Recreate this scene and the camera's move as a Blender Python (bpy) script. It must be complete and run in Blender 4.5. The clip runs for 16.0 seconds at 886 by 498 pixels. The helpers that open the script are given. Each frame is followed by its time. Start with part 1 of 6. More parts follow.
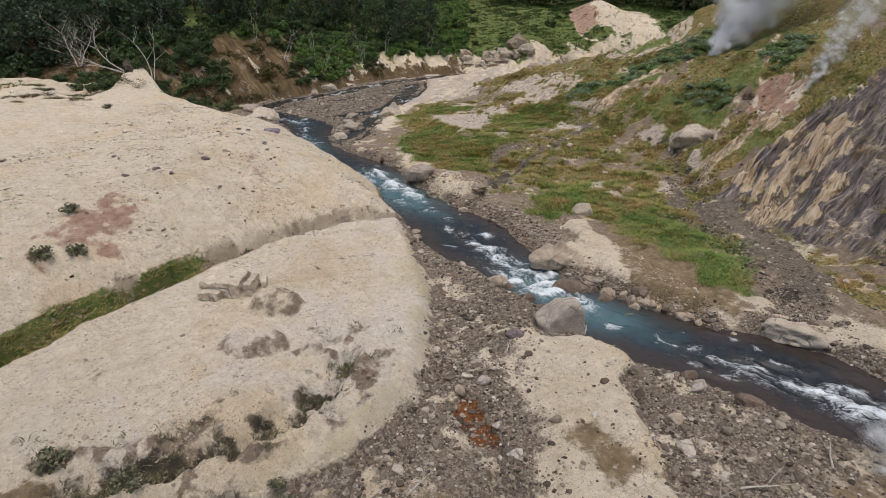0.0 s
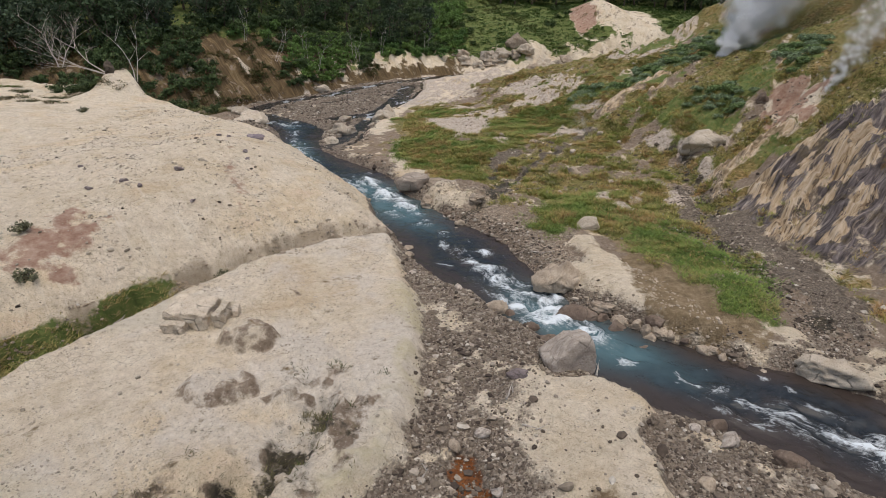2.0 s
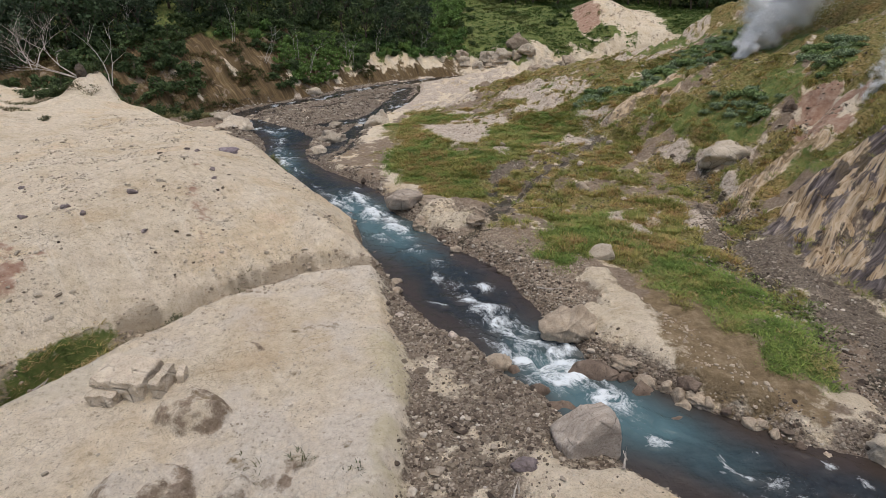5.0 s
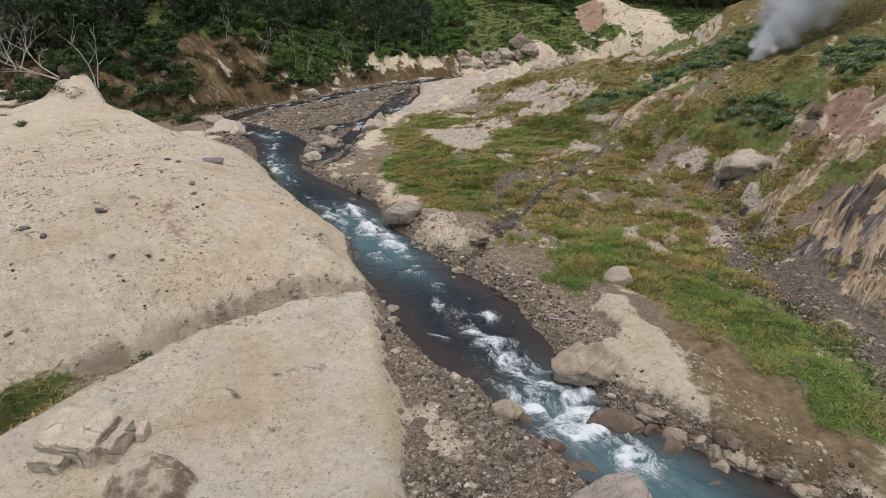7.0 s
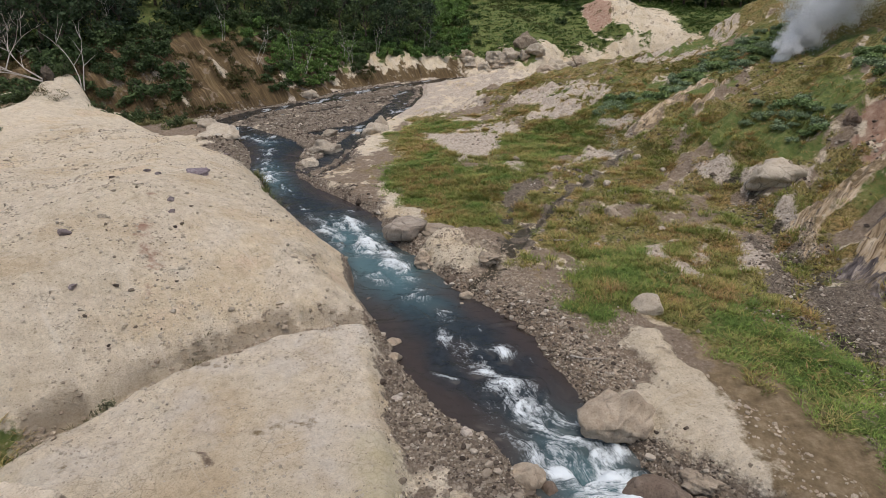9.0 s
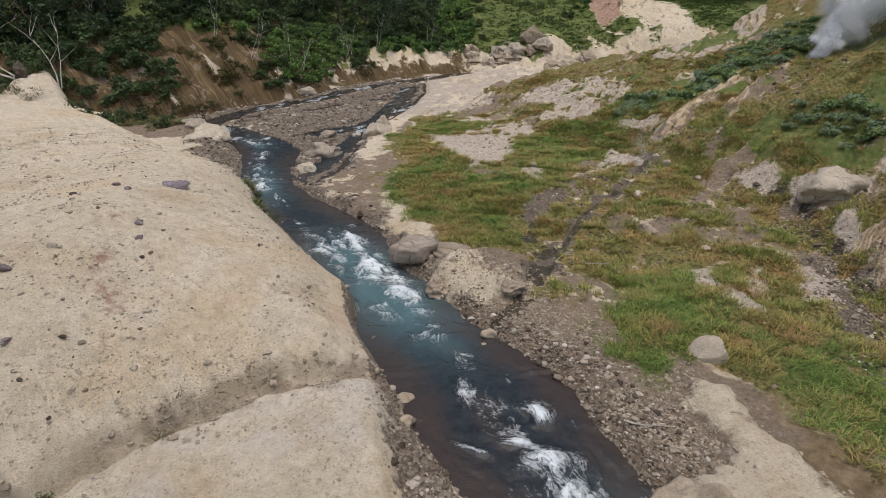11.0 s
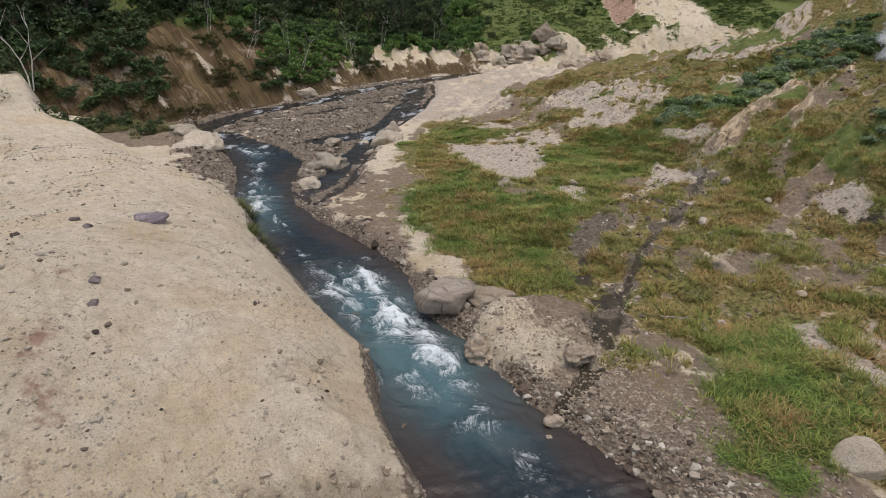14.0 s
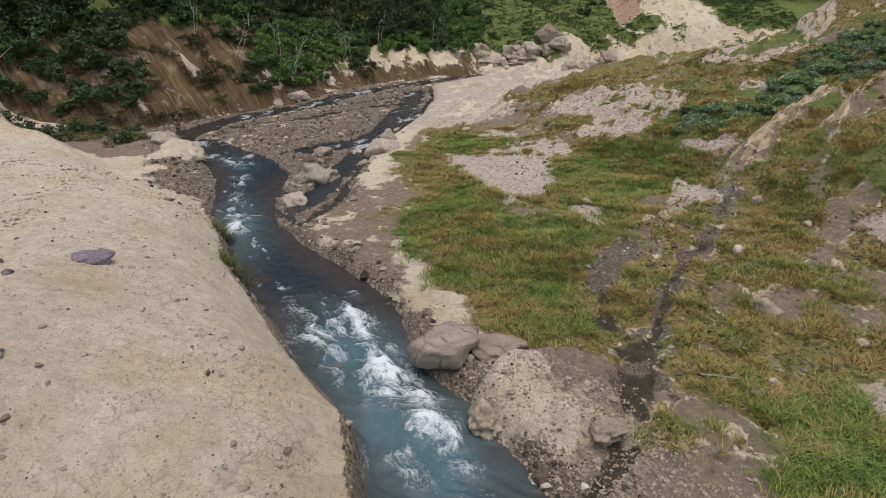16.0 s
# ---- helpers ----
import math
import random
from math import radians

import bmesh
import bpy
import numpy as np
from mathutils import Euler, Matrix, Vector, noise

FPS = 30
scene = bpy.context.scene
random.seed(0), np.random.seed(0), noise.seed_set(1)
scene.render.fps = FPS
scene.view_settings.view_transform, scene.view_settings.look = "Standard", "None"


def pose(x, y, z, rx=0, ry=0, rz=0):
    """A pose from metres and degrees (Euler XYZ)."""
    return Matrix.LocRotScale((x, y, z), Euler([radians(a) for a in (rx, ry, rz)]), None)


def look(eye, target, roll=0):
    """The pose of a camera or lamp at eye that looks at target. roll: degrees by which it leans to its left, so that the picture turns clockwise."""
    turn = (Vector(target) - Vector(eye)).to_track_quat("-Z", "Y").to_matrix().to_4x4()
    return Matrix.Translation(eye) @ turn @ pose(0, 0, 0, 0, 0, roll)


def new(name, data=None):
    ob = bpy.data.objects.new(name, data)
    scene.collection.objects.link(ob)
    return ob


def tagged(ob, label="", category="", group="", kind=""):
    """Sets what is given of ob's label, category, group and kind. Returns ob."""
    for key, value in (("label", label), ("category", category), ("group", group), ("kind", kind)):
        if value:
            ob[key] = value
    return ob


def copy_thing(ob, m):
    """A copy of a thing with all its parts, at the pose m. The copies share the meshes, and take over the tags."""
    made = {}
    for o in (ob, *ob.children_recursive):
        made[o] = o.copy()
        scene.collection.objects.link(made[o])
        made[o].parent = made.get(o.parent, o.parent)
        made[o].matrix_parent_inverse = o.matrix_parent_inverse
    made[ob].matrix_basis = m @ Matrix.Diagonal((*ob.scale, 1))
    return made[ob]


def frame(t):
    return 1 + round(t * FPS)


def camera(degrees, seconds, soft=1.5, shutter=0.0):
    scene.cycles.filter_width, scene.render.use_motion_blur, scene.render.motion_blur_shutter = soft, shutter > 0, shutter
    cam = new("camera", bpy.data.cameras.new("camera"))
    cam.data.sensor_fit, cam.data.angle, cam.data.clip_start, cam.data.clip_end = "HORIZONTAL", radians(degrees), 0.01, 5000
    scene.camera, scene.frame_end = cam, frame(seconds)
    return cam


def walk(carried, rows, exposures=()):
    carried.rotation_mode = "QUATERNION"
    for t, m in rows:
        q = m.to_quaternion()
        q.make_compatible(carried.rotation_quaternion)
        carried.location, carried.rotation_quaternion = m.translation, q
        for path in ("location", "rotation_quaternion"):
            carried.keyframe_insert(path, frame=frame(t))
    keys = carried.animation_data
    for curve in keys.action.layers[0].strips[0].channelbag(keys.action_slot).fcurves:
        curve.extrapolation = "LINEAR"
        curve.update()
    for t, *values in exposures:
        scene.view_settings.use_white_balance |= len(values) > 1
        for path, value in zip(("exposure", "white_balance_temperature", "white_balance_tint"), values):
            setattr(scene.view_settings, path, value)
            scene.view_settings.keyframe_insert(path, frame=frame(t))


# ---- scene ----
cam = camera(76.0, 16.0, 0.6)
# seconds, metres, degrees
ROWS = [
    (0.0, -0.005, -0.010, 14.007, 69.037, 0.457, -0.167),
    (0.5, 0.033, 0.776, 14.016, 69.026, 0.435, -0.206),
    (1.0, 0.078, 1.579, 14.013, 69.019, 0.418, -0.253),
    (1.5, 0.135, 2.396, 13.999, 69.014, 0.407, -0.316),
    (2.0, 0.205, 3.225, 13.984, 69.014, 0.387, -0.377),
    (2.5, 0.288, 4.059, 13.973, 69.015, 0.384, -0.423),
    (3.0, 0.385, 4.898, 13.980, 69.011, 0.397, -0.436),
    (3.5, 0.486, 5.736, 13.999, 69.002, 0.432, -0.416),
    (4.0, 0.557, 6.557, 14.033, 68.981, 0.445, -0.398),
    (6.5, 0.627, 10.475, 14.284, 68.812, 0.352, -0.361),
    (7.0, 0.593, 11.266, 14.312, 68.776, 0.346, -0.331),
    (7.5, 0.542, 12.072, 14.323, 68.749, 0.349, -0.288),
    (8.0, 0.499, 12.889, 14.318, 68.748, 0.346, -0.232),
    (8.5, 0.444, 13.735, 14.293, 68.762, 0.334, -0.179),
    (9.0, 0.333, 14.693, 14.251, 68.744, 0.323, -0.158),
    (11.5, -0.811, 20.495, 14.034, 68.182, 0.286, -0.334),
    (12.0, -1.176, 21.551, 13.988, 68.136, 0.252, -0.420),
    (12.5, -1.587, 22.547, 13.959, 68.117, 0.200, -0.477),
    (13.0, -1.934, 23.535, 13.939, 68.107, 0.130, -0.487),
    (13.5, -2.168, 24.527, 13.934, 68.097, 0.084, -0.478),
    (14.0, -2.308, 25.514, 13.947, 68.083, 0.073, -0.465),
    (14.5, -2.382, 26.505, 13.973, 68.061, 0.057, -0.467),
    (15.0, -2.398, 27.527, 13.982, 68.047, 0.028, -0.492),
    (15.5, -2.361, 28.589, 13.988, 68.033, -0.004, -0.532),
    (16.0, -2.286, 29.680, 13.996, 68.022, -0.034, -0.563),
]
walk(cam, [(t, pose(x, y, z, rx, ry, rz)) for t, x, y, z, rx, ry, rz in ROWS])

# ---- light ----
scene.view_settings.exposure = -0.06
world = bpy.data.worlds.new("overcast_sky")
scene.world = world
world.use_nodes = True
wn, wl = world.node_tree.nodes, world.node_tree.links
sky = wn.new("ShaderNodeTexSky")
sky.sky_type, sky.sun_disc = "NISHITA", False
sky.sun_elevation, sky.sun_rotation = radians(80), radians(157)
sky.air_density, sky.dust_density, sky.ozone_density = 1.0, 4.0, 0.6
wn["Background"].inputs["Strength"].default_value = 0.14
wl.new(sky.outputs["Color"], wn["Background"].inputs["Color"])
sun_data = bpy.data.lights.new("sun", "SUN")
sun_data.energy, sun_data.angle, sun_data.color = 1.5, radians(60), (1.0, 0.96, 0.90)
sun = new("sun", sun_data)
sun.matrix_world = look((6, -14, 90), (0, 0, 0))

# ---- numbers and small helpers ----
SLOPE = 0.0437          # the valley floor climbs upstream
WATER = -0.45           # water level against the valley floor
rng = np.random.default_rng(7)
TABLE = np.random.default_rng(11).random((256, 256))


def smooth(a, b, v):
    t = np.clip((v - a) / (b - a), 0, 1)
    return t * t * (3 - 2 * t)


def vnoise(x, y):
    xi, yi = np.floor(x).astype(int), np.floor(y).astype(int)
    u, v = x - xi, y - yi
    u, v = u * u * (3 - 2 * u), v * v * (3 - 2 * v)
    x0, x1, y0, y1 = xi & 255, (xi + 1) & 255, yi & 255, (yi + 1) & 255
    return (TABLE[x0, y0] * (1 - u) + TABLE[x1, y0] * u) * (1 - v) + (TABLE[x0, y1] * (1 - u) + TABLE[x1, y1] * u) * v


def fbm(x, y, octaves=4, gain=0.5):
    """Layered noise, about -1 to 1."""
    out, amp, total = 0.0, 1.0, 0.0
    for k in range(octaves):
        c, s = math.cos(0.7 * k + 0.3), math.sin(0.7 * k + 0.3)
        out = out + amp * (vnoise((x * c - y * s) * 2 ** k + 17.3 * k, (x * s + y * c) * 2 ** k + 9.1 * k) * 2 - 1)
        total += amp
        amp *= gain
    return out / total * 1.6


def line_distance(px, py, pts):
    best = np.full(px.shape, 1e9)
    for (ax, ay), (bx, by) in zip(pts[:-1], pts[1:]):
        dx, dy = bx - ax, by - ay
        t = np.clip(((px - ax) * dx + (py - ay) * dy) / (dx * dx + dy * dy), 0, 1)
        np.minimum(best, (px - ax - t * dx) ** 2 + (py - ay - t * dy) ** 2, out=best)
    return np.sqrt(best)


def area_distance(px, py, pts):
    """Distance to an outline: negative inside."""
    ring = list(pts) + [pts[0]]
    inside = np.zeros(px.shape, bool)
    for (ax, ay), (bx, by) in zip(ring[:-1], ring[1:]):
        if ay != by:
            inside ^= ((ay > py) != (by > py)) & (px < (bx - ax) * (py - ay) / (by - ay) + ax)
    d = line_distance(px, py, ring)
    return np.where(inside, -d, d)


# ---- plan of the valley ----
BANK_L = [(40, 2), (26, 8.5), (18, 13.5), (14.5, 16.6), (13.1, 17.7), (11.6, 19.5), (10, 20.8), (8.3, 21.5), (7.2, 22.9), (6.5, 24.1),
          (4.7, 27.2), (3.6, 28.6), (2.2, 30.9), (0.2, 32.9), (-1.9, 36.8), (-3.4, 40), (-4, 41.7), (-4.7, 44.7), (-6.4, 46.8), (-7.6, 48.5),
          (-9.9, 52.2), (-12.2, 55.7), (-13.8, 59.7), (-16.7, 64.7), (-18.7, 71.2), (-20.2, 74.4), (-23.6, 81.2), (-26.5, 84.7)]
BANK_R = [(43, 6.5), (29, 12), (21, 16.8), (17.9, 19.4), (17, 21.4), (15.9, 22.5), (14.6, 23.1), (12.6, 24), (10.5, 25.8), (9, 27), (7, 28.2),
          (5.9, 30.5), (5.2, 33.7), (3.5, 38.3), (0.7, 42), (-0.9, 44.4), (-2.1, 46.5), (-3.3, 48), (-4, 50.6), (-4.8, 53.1), (-8, 57.2),
          (-10.9, 60.1), (-12.8, 63.6), (-14.2, 68.4), (-13.9, 72.7), (-16, 77), (-20.3, 81.2), (-23.7, 84.7)]
RIVER = BANK_L + BANK_R[::-1]
FLOOD = [(-20, 74), (-26.5, 84), (-30, 91), (-25, 98.5), (-20.6, 104), (-16.9, 113), (-9, 122), (0, 128.5), (7, 132), (3, 125), (-3.4, 118),
         (-3, 108), (-4.6, 96), (-7, 86), (-8.6, 78), (-9.2, 67), (-10.6, 62.5), (-13.5, 66), (-14, 72)]
CHANNELS = [([(-27.3, 86), (-26.2, 91), (-23.5, 95.5), (-19, 101), (-15, 109), (-8.5, 117.5), (-3, 123), (5, 132)], 1.7),
            ([(-5.6, 112), (-6, 104), (-6.6, 96), (-7.6, 90), (-9.2, 84), (-14, 80)], 1.3), ([(-8.6, 84), (-9.8, 76), (-10.6, 68), (-12, 63.5)], 0.3),
            ([(-27, 87), (-21, 91), (-15, 96), (-8, 103)], 0.55), ([(-20, 101), (-14, 103), (-7, 108)], 0.5)]
FOOT = [(-3.6, 37), (-6.9, 35.9), (-10, 33.5), (-12, 31), (-14, 28.3), (-15.5, 26.4), (-17, 23.8), (-18.4, 20.4), (-23, 12), (-32, 0)]
HILL = FOOT[::-1] + BANK_L[14:] + [(-29, 85), (-33, 83.5), (-38, 82), (-46, 82), (-70, 84), (-260, 90), (-260, -60)]
TERRACE = FOOT[::-1] + [(-3.0, 37.2), (-1.8, 32.2), (-1.0, 27.7), (-0.8, 24), (-0.8, 20.4), (-1.2, 18.2), (-2.2, 16.6), (-3.5, 15.2), (-5.5, 14.4),
                        (-8, 13.2), (-12, 11.5), (-18, 9), (-26, 2)]
PIT = [(-4.2, 20), (-4.6, 18), (-5.2, 16.4), (-7, 15), (-9.6, 13.9), (-14, 12)]
MOUND = [(3.0, 22.7), (3.8, 23.2), (5.5, 22.4), (7.2, 21.3), (7.8, 20.1), (7.7, 18.3), (7.1, 15.9), (6.7, 12), (4, 12), (3.6, 15.9), (2.9, 18.4)]
POND = [(0.8, 18.1), (1.2, 16.8), (1.7, 15.6), (1.9, 14.0)]
TOE = [(27, 2), (23.5, 14), (22.4, 22), (21.8, 30), (21.2, 36), (20.4, 42), (19, 52), (15.5, 62), (10, 72), (5, 80), (2, 90), (5, 102), (14, 116), (24, 128)]
SLOPE_AREA = TOE + [(40, 142), (260, 170), (260, -60), (30, -20)]
BACK = [(-260, 88), (-70, 82), (-46, 81), (-38, 83.5), (-32.5, 86), (-30.6, 91.5), (-25.6, 99), (-21.2, 104.5), (-17.5, 113.5), (-9.6, 122.8), (0, 129.3), (7, 132.6),
        (12, 128.5), (22, 127), (30, 137), (42, 143), (260, 172), (260, 900), (-260, 900)]
RILL = [(17.4, 24.3), (17.5, 25.8), (17.5, 28.8), (17.3, 32.8), (17.4, 37.5), (19.8, 43.9), (21.2, 50), (20.9, 54.4)]
SPRING = [(1.8, 41.3), (2.9, 42.5), (3.7, 43.7), (4.3, 45.4), (5.1, 48.2), (4.4, 50.2), (4.9, 53)]
SPRING_B = [(4.3, 45.4), (5.8, 48.2), (7.4, 51.4), (9.6, 54.7), (12.3, 57.6), (16, 63.8)]
SCREE = [([(4.3, 45.4), (5.8, 48.2), (7.4, 51.4), (9.6, 54.7), (12.3, 57.6), (16, 63.8)], 0.3), ([(5.4, 53.4), (7.4, 56.4), (10.2, 59.4)], 0.45), ([(17.6, 41.0), (18.8, 44.6), (19.6, 48)], 0.4)]
SCREE_AREA = [(18.6, 40.6), (21.5, 41.5), (21.5, 37.7), (21.3, 35.1), (21.5, 31.4), (20.6, 27.9), (18.6, 25), (18.3, 26.6), (18.2, 29.2), (18.5, 33.7), (17.8, 36.1)]
SHELF = [(7.3, 35.5), (8.6, 37.5), (10.3, 36.6), (9.9, 33.9), (11.2, 32.1), (12.1, 28.7), (12.7, 26.8), (13.6, 25.1), (12.8, 25), (11.7, 25.4), (10.6, 26.6), (9.5, 27.6), (8.2, 28.6), (7.2, 30.2), (5.7, 31.3), (6, 32.6), (7, 33.2), (8.1, 32.5)]
PATCHES = [[(12.4, 43.9), (13.5, 44.7), (14, 44), (15.9, 46.8), (16.5, 46.7), (15.2, 44.1), (13.9, 41.8), (13, 41.9), (12.2, 42.5)], [(18.1, 47.7), (19.1, 47.1), (19.4, 45.1), (16.8, 41.4), (16.7, 42.8), (17.4, 45.9)], [(22.9, 55), (24, 52.6), (26.5, 53.1), (26.6, 52.1), (23.6, 51.1), (21.4, 52.6), (20.9, 53.4)], [(19.8, 57.6), (21.2, 56.8), (21.8, 55.8), (21, 54.6), (19.7, 55.5)], [(10.4, 60.3), (13.8, 66.7), (15.7, 64.7), (15.1, 62.4), (12.2, 61.3), (10.4, 59.3)], [(-2.1, 76.8), (0.8, 73.9), (6.2, 72.1), (5.7, 66.1), (2, 62.1), (0.9, 66.2), (-1.3, 71.6)]]
PATCHES += [[(8.3, 78.8), (11.4, 78.8), (15.2, 77), (14.6, 74.1), (11.2, 75.5)], [(15.6, 71.3), (18.9, 70), (19, 67.7), (16.7, 68.6)], [(12.6, 46.5), (14.4, 47.2), (13.1, 44.7), (11.8, 44.2)], [(5.6, 62), (7.3, 61.9), (6.5, 58.7), (5.2, 58.8)], [(18.2, 47.7), (19.3, 47.1), (19.5, 44.1), (18.3, 41), (17.2, 41.4), (17.1, 44)], [(21.4, 50.1), (23.2, 49.8), (21.9, 47), (21.3, 47.9)]]
ROPES = [([(20.9, 44.2), (22.5, 47.3), (23.8, 47.3), (26.4, 48.7), (27.5, 47.9)], 0.45), ([(21.4, 36.8), (23.2, 38.9), (25.9, 40.6), (29.5, 42)], 0.55), ([(22.1, 39.1), (23.9, 41.2), (26, 42.3), (28.1, 42.3)], 0.3), ([(22.6, 36.3), (24.8, 38.5), (26.6, 39.2), (28, 39.5)], 0.35), ([(22.5, 42.6), (23.9, 43.3), (25.8, 44), (27.7, 44.5)], 0.25), ([(23.2, 34.4), (25.1, 36.1), (26.7, 37.2)], 0.35), ([(18.4, 66.6), (22.5, 70.6), (26.5, 72.7)], 0.35), ([(23.1, 66.8), (27.4, 70.5), (30.7, 72.4)], 0.3), ([(22.3, 40.9), (23.4, 42.4), (24.3, 42.4)], 0.3)]
ORANGE = [(20.7, 44.2), (22.1, 46.1), (24.3, 48.2), (25.9, 48.5), (26.6, 48)]
RED_EARTH = [(28.3, 52.8), (30.1, 54.7), (31.2, 53.2), (32.1, 50.8), (29.8, 47.7), (28.7, 48.1), (27.4, 48.8)]
SCRUB = [[(16, 72.6), (18.2, 76.6), (20.4, 75.4), (21.4, 71.7), (18.4, 71.1)], [(27.5, 81.5), (35.7, 84.8), (39.3, 83.8), (35.1, 75.4), (28.3, 72.6)], [(25.1, 62.3), (27.5, 62.4), (27.8, 56.1), (26.8, 54), (25.1, 56.1)], [(36.5, 68.7), (37.5, 62.9), (33.1, 54.9), (31.4, 55.7)], [(19.6, 74.4), (24, 75.4), (29.5, 79.8), (27.6, 74), (22.7, 71.4)]]
MAUVE = [(20.6, 42), (22.8, 42.7), (24.5, 44), (26.5, 44.1), (28.6, 44.4), (31.3, 45.3), (60, 56), (60, 8), (30, 14), (22.1, 32.5), (21.3, 35.1), (21.3, 36.8), (21.3, 39.6)]
CLIFFS = [[(-15.1, 128.0), (-11.7, 130.4), (-11.4, 125.4), (-13.3, 123.4)], [(-10.5, 124.6), (-10.0, 130.3), (-7.7, 128.9), (-7.9, 126)], [(-7.2, 130.5), (-5.6, 132.4), (-4.7, 128), (-6.6, 127.2)], [(-4.6, 133.2), (-0.4, 135.1), (1.5, 131.3), (-2.7, 130.2)],
          [(-20.0, 118.0), (-17.8, 120), (-18.2, 118.0), (-17.2, 115.6), (-19.3, 114.2)], [(-25.4, 107.9), (-24.1, 109.8), (-22.4, 105.5), (-24, 104.8)], [(-32.6, 99.6), (-31.6, 102.6), (-30.2, 102), (-30.8, 99.4)], [(-37, 91), (-36.6, 93), (-35.6, 92.4), (-36, 90.6)], [(-34, 89.5), (-33.2, 91.4), (-32.4, 89.4)]]
HUMPS = [(-7.9, 24.3, 1.35, 0.8, 0.6), (-8.1, 21.0, 1.4, 0.95, 0.38), (-7.5, 28.3, 0.75, 0.5, 0.14)]
GREEN = [[(-4.8, 59.8), (-2.9, 66.4), (-0.2, 67.7), (0.8, 60.9), (3.2, 58.9), (5.4, 59.9), (6.4, 57.6), (5.3, 54.5), (3.9, 52.9), (3, 49.6), (1.7, 50.4), (0.1, 52.7), (-1.7, 54.6), (-3.4, 56)], [(6.3, 39.6), (6.8, 37.1), (7.9, 36.9), (9.2, 39), (11.4, 39.6), (11.4, 37.2), (11.9, 34.2), (13.6, 33.4), (14.1, 29.9), (14.6, 27.4), (15.4, 26.7), (17, 29), (17.9, 32.2), (17, 33.1), (16.8, 35.5), (16.1, 38.6), (14, 39.4), (11.9, 41.3), (9.3, 41.5), (7.4, 41.8)]]
GREEN += [[(5.5, 70.2), (10.9, 75.2), (14.8, 73.1), (14.7, 68), (10, 63.2), (6.9, 59.4), (5, 61.2)], [(8.1, 44.6), (11.4, 46.7), (13.9, 46.1), (11.7, 42.9), (9.8, 40.4), (6.3, 40.4), (6.8, 42.3)], [(-29.5, 81), (-26.5, 82.8), (-24.6, 81.4), (-27, 79.4)], [(-5, 77), (-1, 74), (6, 79), (-3, 82)]]
PALE_SPOTS = [(2.8, 66.8, 2.0), (14.5, 82, 4.0), (6, 75.5, 2.4), (2, 78, 3), (25, 76, 2.6), (31, 92, 4.5), (12.5, 85, 3.0)]
STREAK = [([(17.8, 66.5), (21, 68.8), (26, 72.3)], 0.7), ([(22.8, 66.7), (25.6, 68.1), (28.9, 70)], 0.6), ([(21, 52.6), (22.7, 51.8), (25, 51.8)], 0.4), ([(16, 54.4), (19.2, 58.3), (22.3, 60.1)], 0.4)]
OCHRE_BAND = [(11.1, 37.1), (12.1, 34.7), (13.4, 32.9), (14.1, 29.9), (14.8, 27.6), (15, 25.6), (13.9, 24.6), (12.7, 24.8), (11.7, 25.3), (10.6, 26.7), (10, 27.9), (10, 29.8), (10.2, 32.1)]
SOIL_FAN = [[(2.9, 41.5), (4.9, 43.2), (6.5, 44.5), (7.6, 44.6), (7.2, 43.3), (6, 40.4), (2.6, 40.7)], [(11.6, 52.3), (14.4, 52.9), (12.9, 50.2), (10.9, 49.8)], [(5.6, 43), (6.6, 43), (6.9, 40.9), (6.8, 39.4), (5.9, 39.2), (4.8, 41.5)]]
RIVER_Y = np.array([2.0, 8.5, 15, 18, 20.4, 22, 24, 26.4, 28.4, 31, 34.5, 38.5, 42, 46, 50, 54, 58.4, 64, 70, 76, 84.7])
RIVER_X = np.array([43.0, 29, 20, 16, 13.4, 11.5, 9.4, 7, 5.1, 3.9, 2, -0.4, -2, -4, -6.6, -9.4, -12.2, -14.9, -16.5, -18.4, -25.2])


